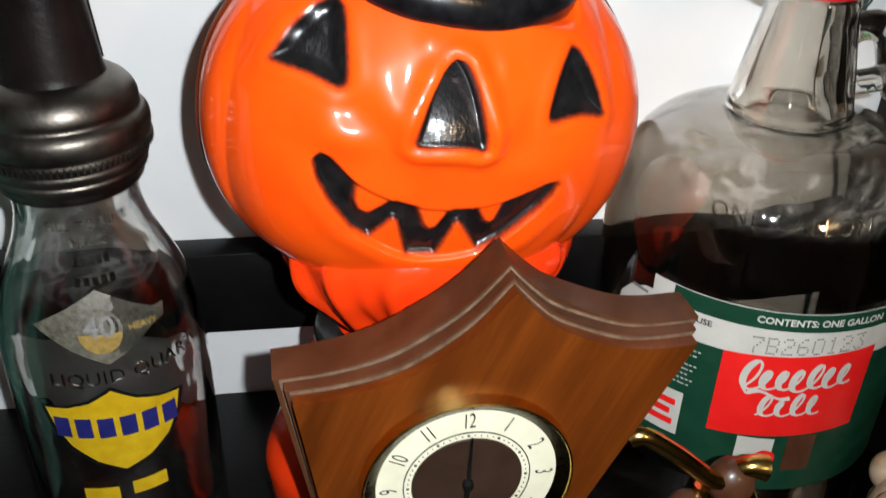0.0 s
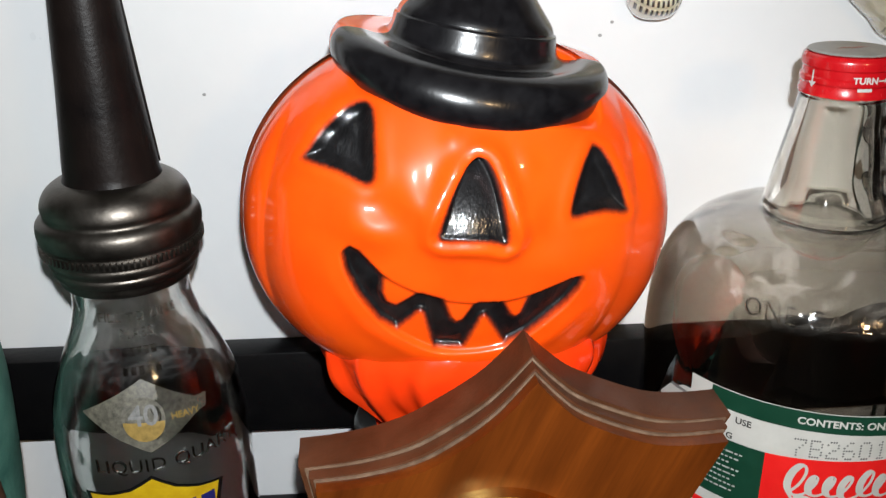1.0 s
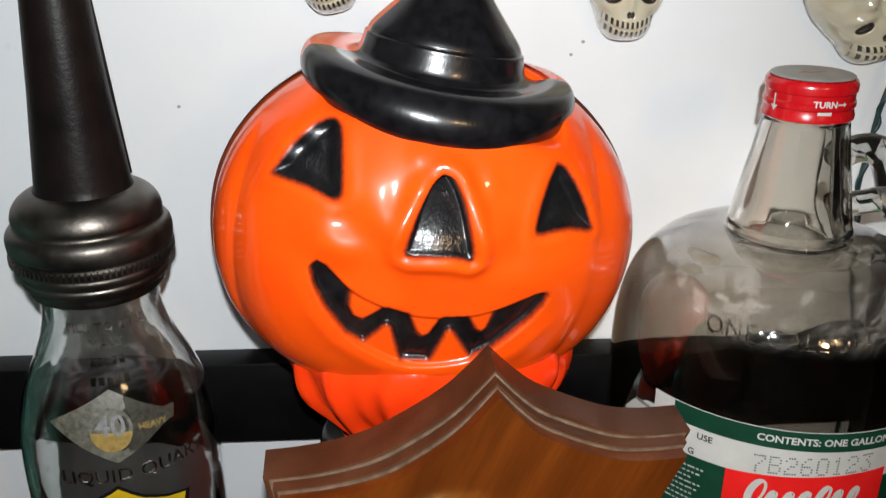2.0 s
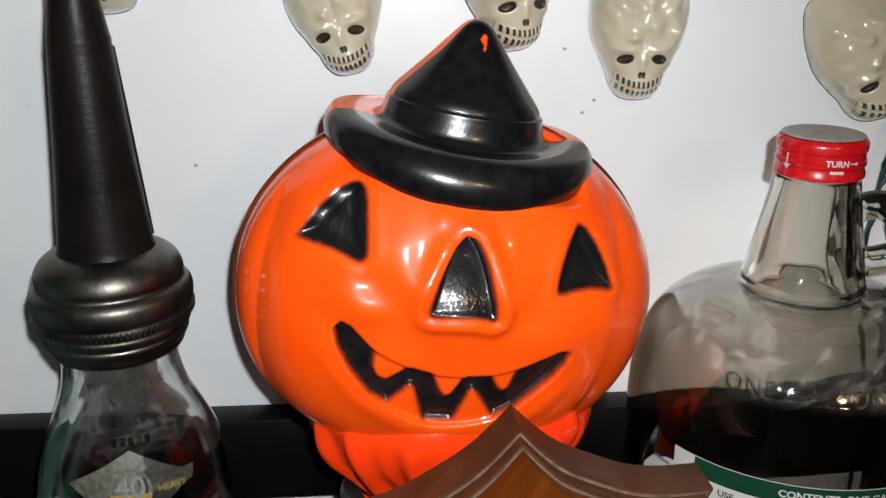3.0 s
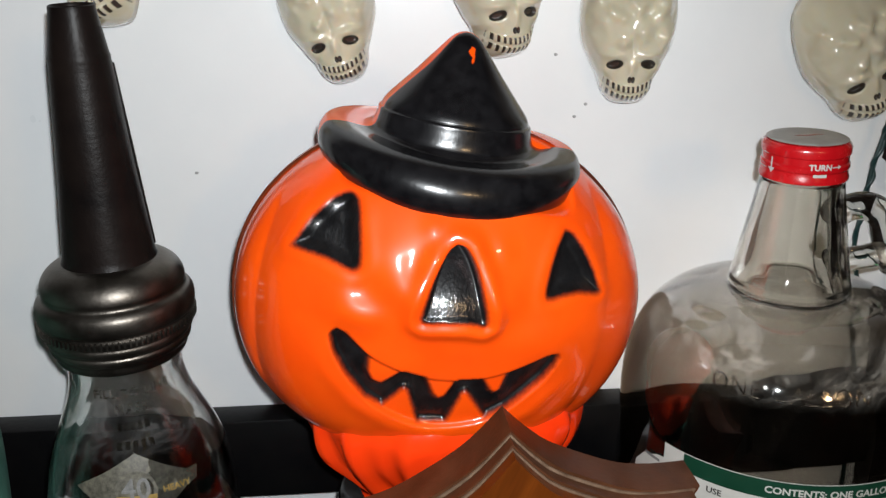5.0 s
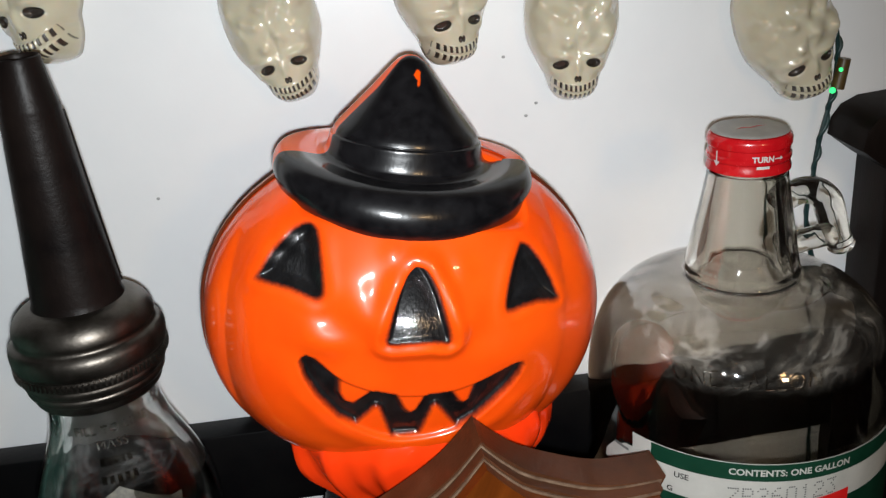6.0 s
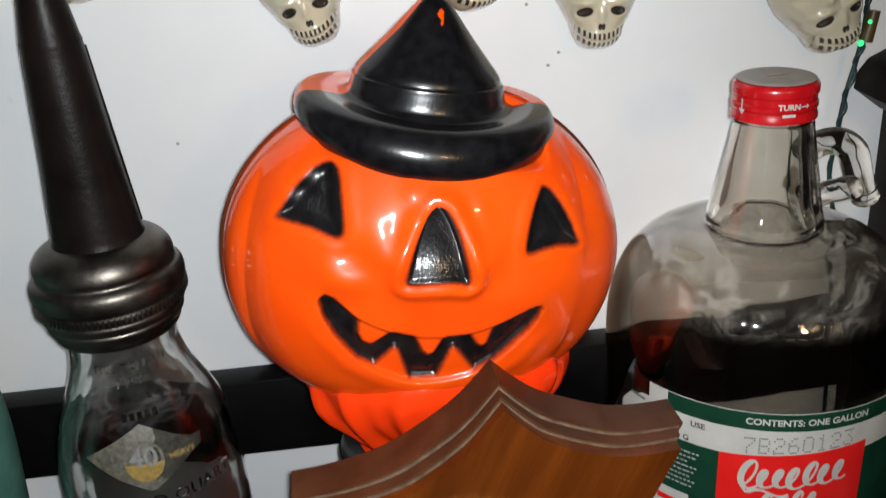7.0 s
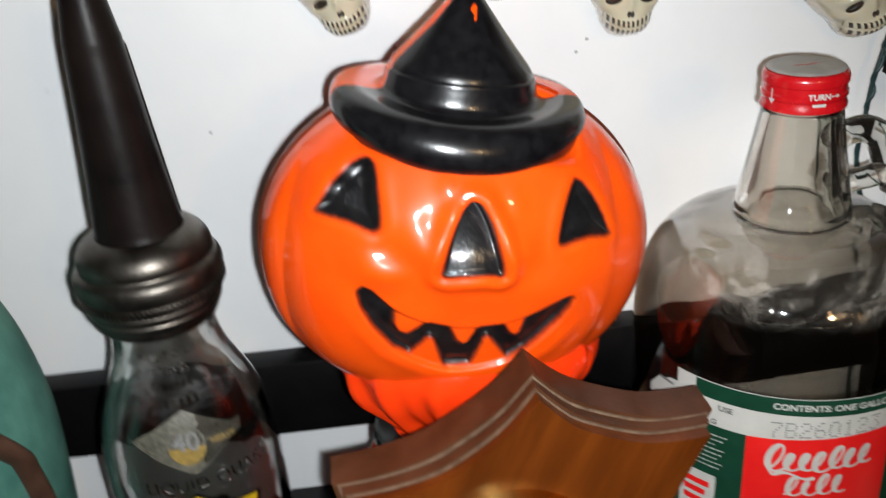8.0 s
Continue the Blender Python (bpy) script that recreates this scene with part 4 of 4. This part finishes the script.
# ---- skull lights on the wall ----
def build_skull():
    """One hollow moulded skull, 62 mm high, its back flat; local x across, z up, -y out. All one mesh."""
    na, ns = 320, 110
    V = []
    # outline: wide cranium, pinched cheeks, narrow jaw (mm)
    half = [(0, 44), (13, 42.4), (20.8, 36), (24, 24), (24.3, 13), (22.3, 2), (19, -5), (14.8, -13), (12.0, -21), (7.5, -26), (0, -27.2)]
    key = smooth_profile([(math.degrees(math.atan2(q, p)), math.hypot(p, q)) for p, q in half], 4)
    ang = [k[0] for k in key][::-1]
    rad_ = [k[1] for k in key][::-1]
    for j in range(ns):
        s = (1 - j / (ns - 1)) ** 0.9
        for i in range(na):
            a = 2 * math.pi * i / na
            e = math.degrees(math.asin(math.sin(a)))
            r = float(np.interp(e, ang, rad_)) * s
            V.append((r * math.cos(a), r * math.sin(a)))
    V = np.array(V)
    x, z = V.T
    e = np.degrees(np.arcsin(np.clip(z / np.maximum(np.hypot(x, z), 1e-6), -1, 1)))
    s = np.hypot(x, z) / np.interp(e, ang, rad_)
    d = 21 * np.sqrt(np.maximum(1 - np.clip(s, 0, 1) ** 3.0, 0))
    d += 3.0 * np.exp(-((x / 13) ** 2 + ((z - 13) / 10) ** 2)) + 1.6 * np.exp(-(((np.abs(x) - 15) / 5) ** 2 + ((z - 14) / 8) ** 2))
    d += 2.2 * np.exp(-(((np.abs(x) - 9) / 6) ** 2 + ((z + 0.5) / 2.2) ** 2)) + 1.8 * np.exp(-((x / 2.2) ** 2 + ((z + 6) / 5) ** 2))
    d += 1.8 * np.exp(-(((np.abs(x) - 14) / 4) ** 2 + ((z + 9.5) / 3.0) ** 2)) + 4.2 * np.exp(-((x / 10) ** 2 + ((z + 20.5) / 6.0) ** 2))
    d -= 1.2 * np.exp(-((x / 1.6) ** 2 + ((z - 6) / 7) ** 2))
    eye = 1 - np.hypot((np.abs(x) - 8.2) / 3.9, (z + 5.0 + 0.14 * (np.abs(x) - 8.2)) / 2.35)
    nose = 1 - np.hypot((np.abs(x) - 0.8) / 1.0, (z + 12.4) / 1.6)
    d -= 2.6 * smoothstep(eye, -0.2, 0.5) + 1.0 * smoothstep(nose, -0.2, 0.5)
    # knobbly cranium
    rng = np.random.RandomState(7)
    for _ in range(40):
        cx, cz, w, h = rng.uniform(-22, 22), rng.uniform(3, 34), rng.uniform(2.0, 4.2), rng.uniform(-2.0, 2.7)
        d += h * np.exp(-((x - cx) / w) ** 2 - ((z - cz) / w) ** 2) * smoothstep(1 - s, 0.02, 0.2)
    # two rows of teeth with dark gaps, curling up at the ends
    zt = z + 19.6 - 0.026 * x ** 2
    tooth = np.abs(((x / 2.35 + 0.5) % 1.0) - 0.5)
    rows = np.minimum(3.9 - np.abs(zt), np.abs(zt) - 0.75)
    gap = np.minimum((tooth - 0.25) * 2.35, np.minimum(rows, 12.6 - np.abs(x)))
    d += 0.9 * smoothstep(rows, -0.6, 0.6) * smoothstep(12.6 - np.abs(x), 0, 2) - 0.8 * smoothstep(gap, -0.2, 0.3)
    paint = np.maximum(np.maximum(eye * 3, nose * 1.2), gap)
    P = np.stack([x, -np.maximum(d, 0.0), z], 1) / 1000
    return relief("skull_light", P, polar_faces(na, ns) + [tuple(range(na))[::-1]], paint, M_SKULL)


def build_skulls():
    first = tagged(build_skull(), "cream translucent plastic skull light hung on the white wall", "skull light", "skull light string")
    tab = box(-0.0048, 0.0048, -0.0085, -0.0065, 0.0395, 0.056, 0.0006)
    join(tab, box(-0.0048, 0.0048, -0.0085, 0.004, 0.0555, 0.0575, 0.0006))
    part("hook", tab, M_HOOK, first, "grey-green plastic hook")
    spots = [(-0.1255, 0.4830, -12, -24, 1.22), (-0.0085, 0.4448, -13, -2, 1.05), (0.0790, 0.4580, -3, 18, 1.12), (0.1500, 0.4298, 1, -4, 1.08), (0.2765, 0.4165, -21, 6, 1.14)]
    for n, (x, z, roll, yaw, size) in enumerate(spots):
        m = pose(x, WALL - 0.006, z + 0.9027, 0, 0, yaw) @ pose(0, 0, 0, 0, roll, 0) @ Matrix.Diagonal((size, size, size, 1))
        if n == 0:
            first.matrix_world = m
        else:
            ob = copy_thing(first, Matrix())
            ob.matrix_basis = m


def build_wire():
    y = WALL - 0.012
    t = thing("light_string_wire", pose(0, 0, SHELF), "dark green twisted wire of the skull lights with a green led", "wire")
    path = smooth_profile([(0.268, y, 0.405), (0.288, y, 0.356), (0.299, y, 0.336), (0.3035, y, 0.318), (0.3035, y, 0.300), (0.3015, y, 0.285), (0.297, y, 0.263), (0.295, y, 0.243), (0.293, y, 0.209), (0.303, y, 0.17), (0.312, y, 0.10), (0.312, y, 0.004)], 8)
    part("wire", tube(path, 0.0014, 10), M_WIRE, t)
    twist = [(p[0] + 0.0013 * math.sin(k * 0.9), p[1] + 0.0013 * math.cos(k * 0.9) - 0.001, p[2]) for k, p in enumerate(path)]
    part("wire", tube(twist, 0.0012, 10), M_WIRE, t)
    part("socket", tube([(0.3055, y - 0.005, 0.312), (0.3025, y - 0.005, 0.295)], [0.0034, 0.0038], 14), M_LEDRING, t, "small brown bulb socket")
    part("led", ball((0.2970, y - 0.010, 0.2955), 0.0018, 14), M_LED, t, "lit green led")
    part("led", ball((0.3010, y - 0.010, 0.3070), 0.0012, 14), M_LED, t, "lit green led")
    run = smooth_profile([(-0.30, y, 0.455), (-0.14, y, 0.425), (-0.01, y, 0.415), (0.075, y, 0.418), (0.15, y, 0.415), (0.225, y, 0.412), (0.268, y, 0.405)], 8)
    part("wire", tube(run, 0.0014, 10), M_WIRE, t)


# ---- other things on the shelf ----
def build_float():
    t = thing("teal_jar", pose(-0.2525, 0.497, SHELF), "rounded teal patinated jar bound with a brown leather strap", "jar")
    prof = smooth_profile([(0.0, 0.0), (0.040, 0.0), (0.052, 0.012), (0.068, 0.07), (0.0755, 0.14), (0.0755, 0.18), (0.068, 0.222), (0.052, 0.252), (0.03, 0.272), (0.0, 0.280)], 6)
    part("jar_body", lathe(prof, 80), M_TEAL, t, "teal body with a chalky patina", 60)
    R = lambda z: float(np.interp(z, [p[1] for p in prof], [p[0] for p in prof]))
    pts = []
    for k in range(-30, 31):
        u = k / 30
        az = radians(88 * u)
        z = 0.252 - 0.13 * abs(u) ** 2 - 0.105 * max(abs(u) - 0.8, 0) / 0.2
        r = R(z) + 0.0012
        pts.append((r * math.sin(az), -r * math.cos(az), z))
    part("strap", tube(pts, 0.0075, 12, 0.55), M_STRAP, t, "brown leather strap", 60)


def build_brass():
    t = thing("brass_stand", pose(0.160, 0.425, SHELF), "small polished brass stand with jointed arms and brown knobs", "stand")
    part("arm", tube(smooth_profile([(-0.042, 0, 0.1255), (-0.036, -0.001, 0.127), (-0.022, -0.002, 0.117), (-0.004, -0.003, 0.101), (0.004, -0.003, 0.098)], 5), 0.0042, 14), M_BRASS, t, "brass arm", 60)
    part("arm", tube(smooth_profile([(0.006, 0, 0.100), (0.014, -0.002, 0.105), (0.021, -0.003, 0.1045)], 5), [0.004 + 0.0022 * k / 10 for k in range(11)], 14), M_BRASS, t, "", 60)
    part("knob", ball((0.008, 0.0, 0.095), (0.011, 0.010, 0.012)), M_KNOB, t, "brown knob")
    part("knob", ball((-0.012, -0.004, 0.084), (0.010, 0.009, 0.009)), M_KNOB, t, "brown knob")
    for x0, x1 in ((-0.006, -0.020), (0.002, 0.004), (0.014, 0.040)):
        part("leg", tube(smooth_profile([(x0, -0.002, 0.095), ((x0 + x1) / 2, -0.003, 0.06), (x1, -0.004, 0.0035)], 6), 0.0036, 12), M_BRASS, t, "", 60)
    part("foot_bar", tube([(-0.024, -0.004, 0.004), (0.044, -0.004, 0.004)], 0.004, 12), M_BRASS, t, "", 60)


def build_figurine():
    t = thing("cream_ornament", pose(0.262, 0.43, SHELF), "small knobbly cream and tan resin ornament", "ornament")
    bm = bmesh.new()
    rng = random.Random(4)
    for k in range(16):
        a, h = rng.random() * 6.28, rng.random()
        join(bm, ball((0.011 * math.cos(a), 0.011 * math.sin(a), 0.012 + 0.078 * h), (0.009 + 0.004 * rng.random(), 0.009, 0.011), 18))
    join(bm, ball((0, 0, 0.045), (0.016, 0.015, 0.045), 24))
    part("ornament_body", bm, M_CREAM, t, "", 60)


build_setting()
build_shelf()
build_pumpkin()
build_bottle()
build_jug()
build_clock()
build_skulls()
build_wire()
build_float()
build_brass()
build_figurine()
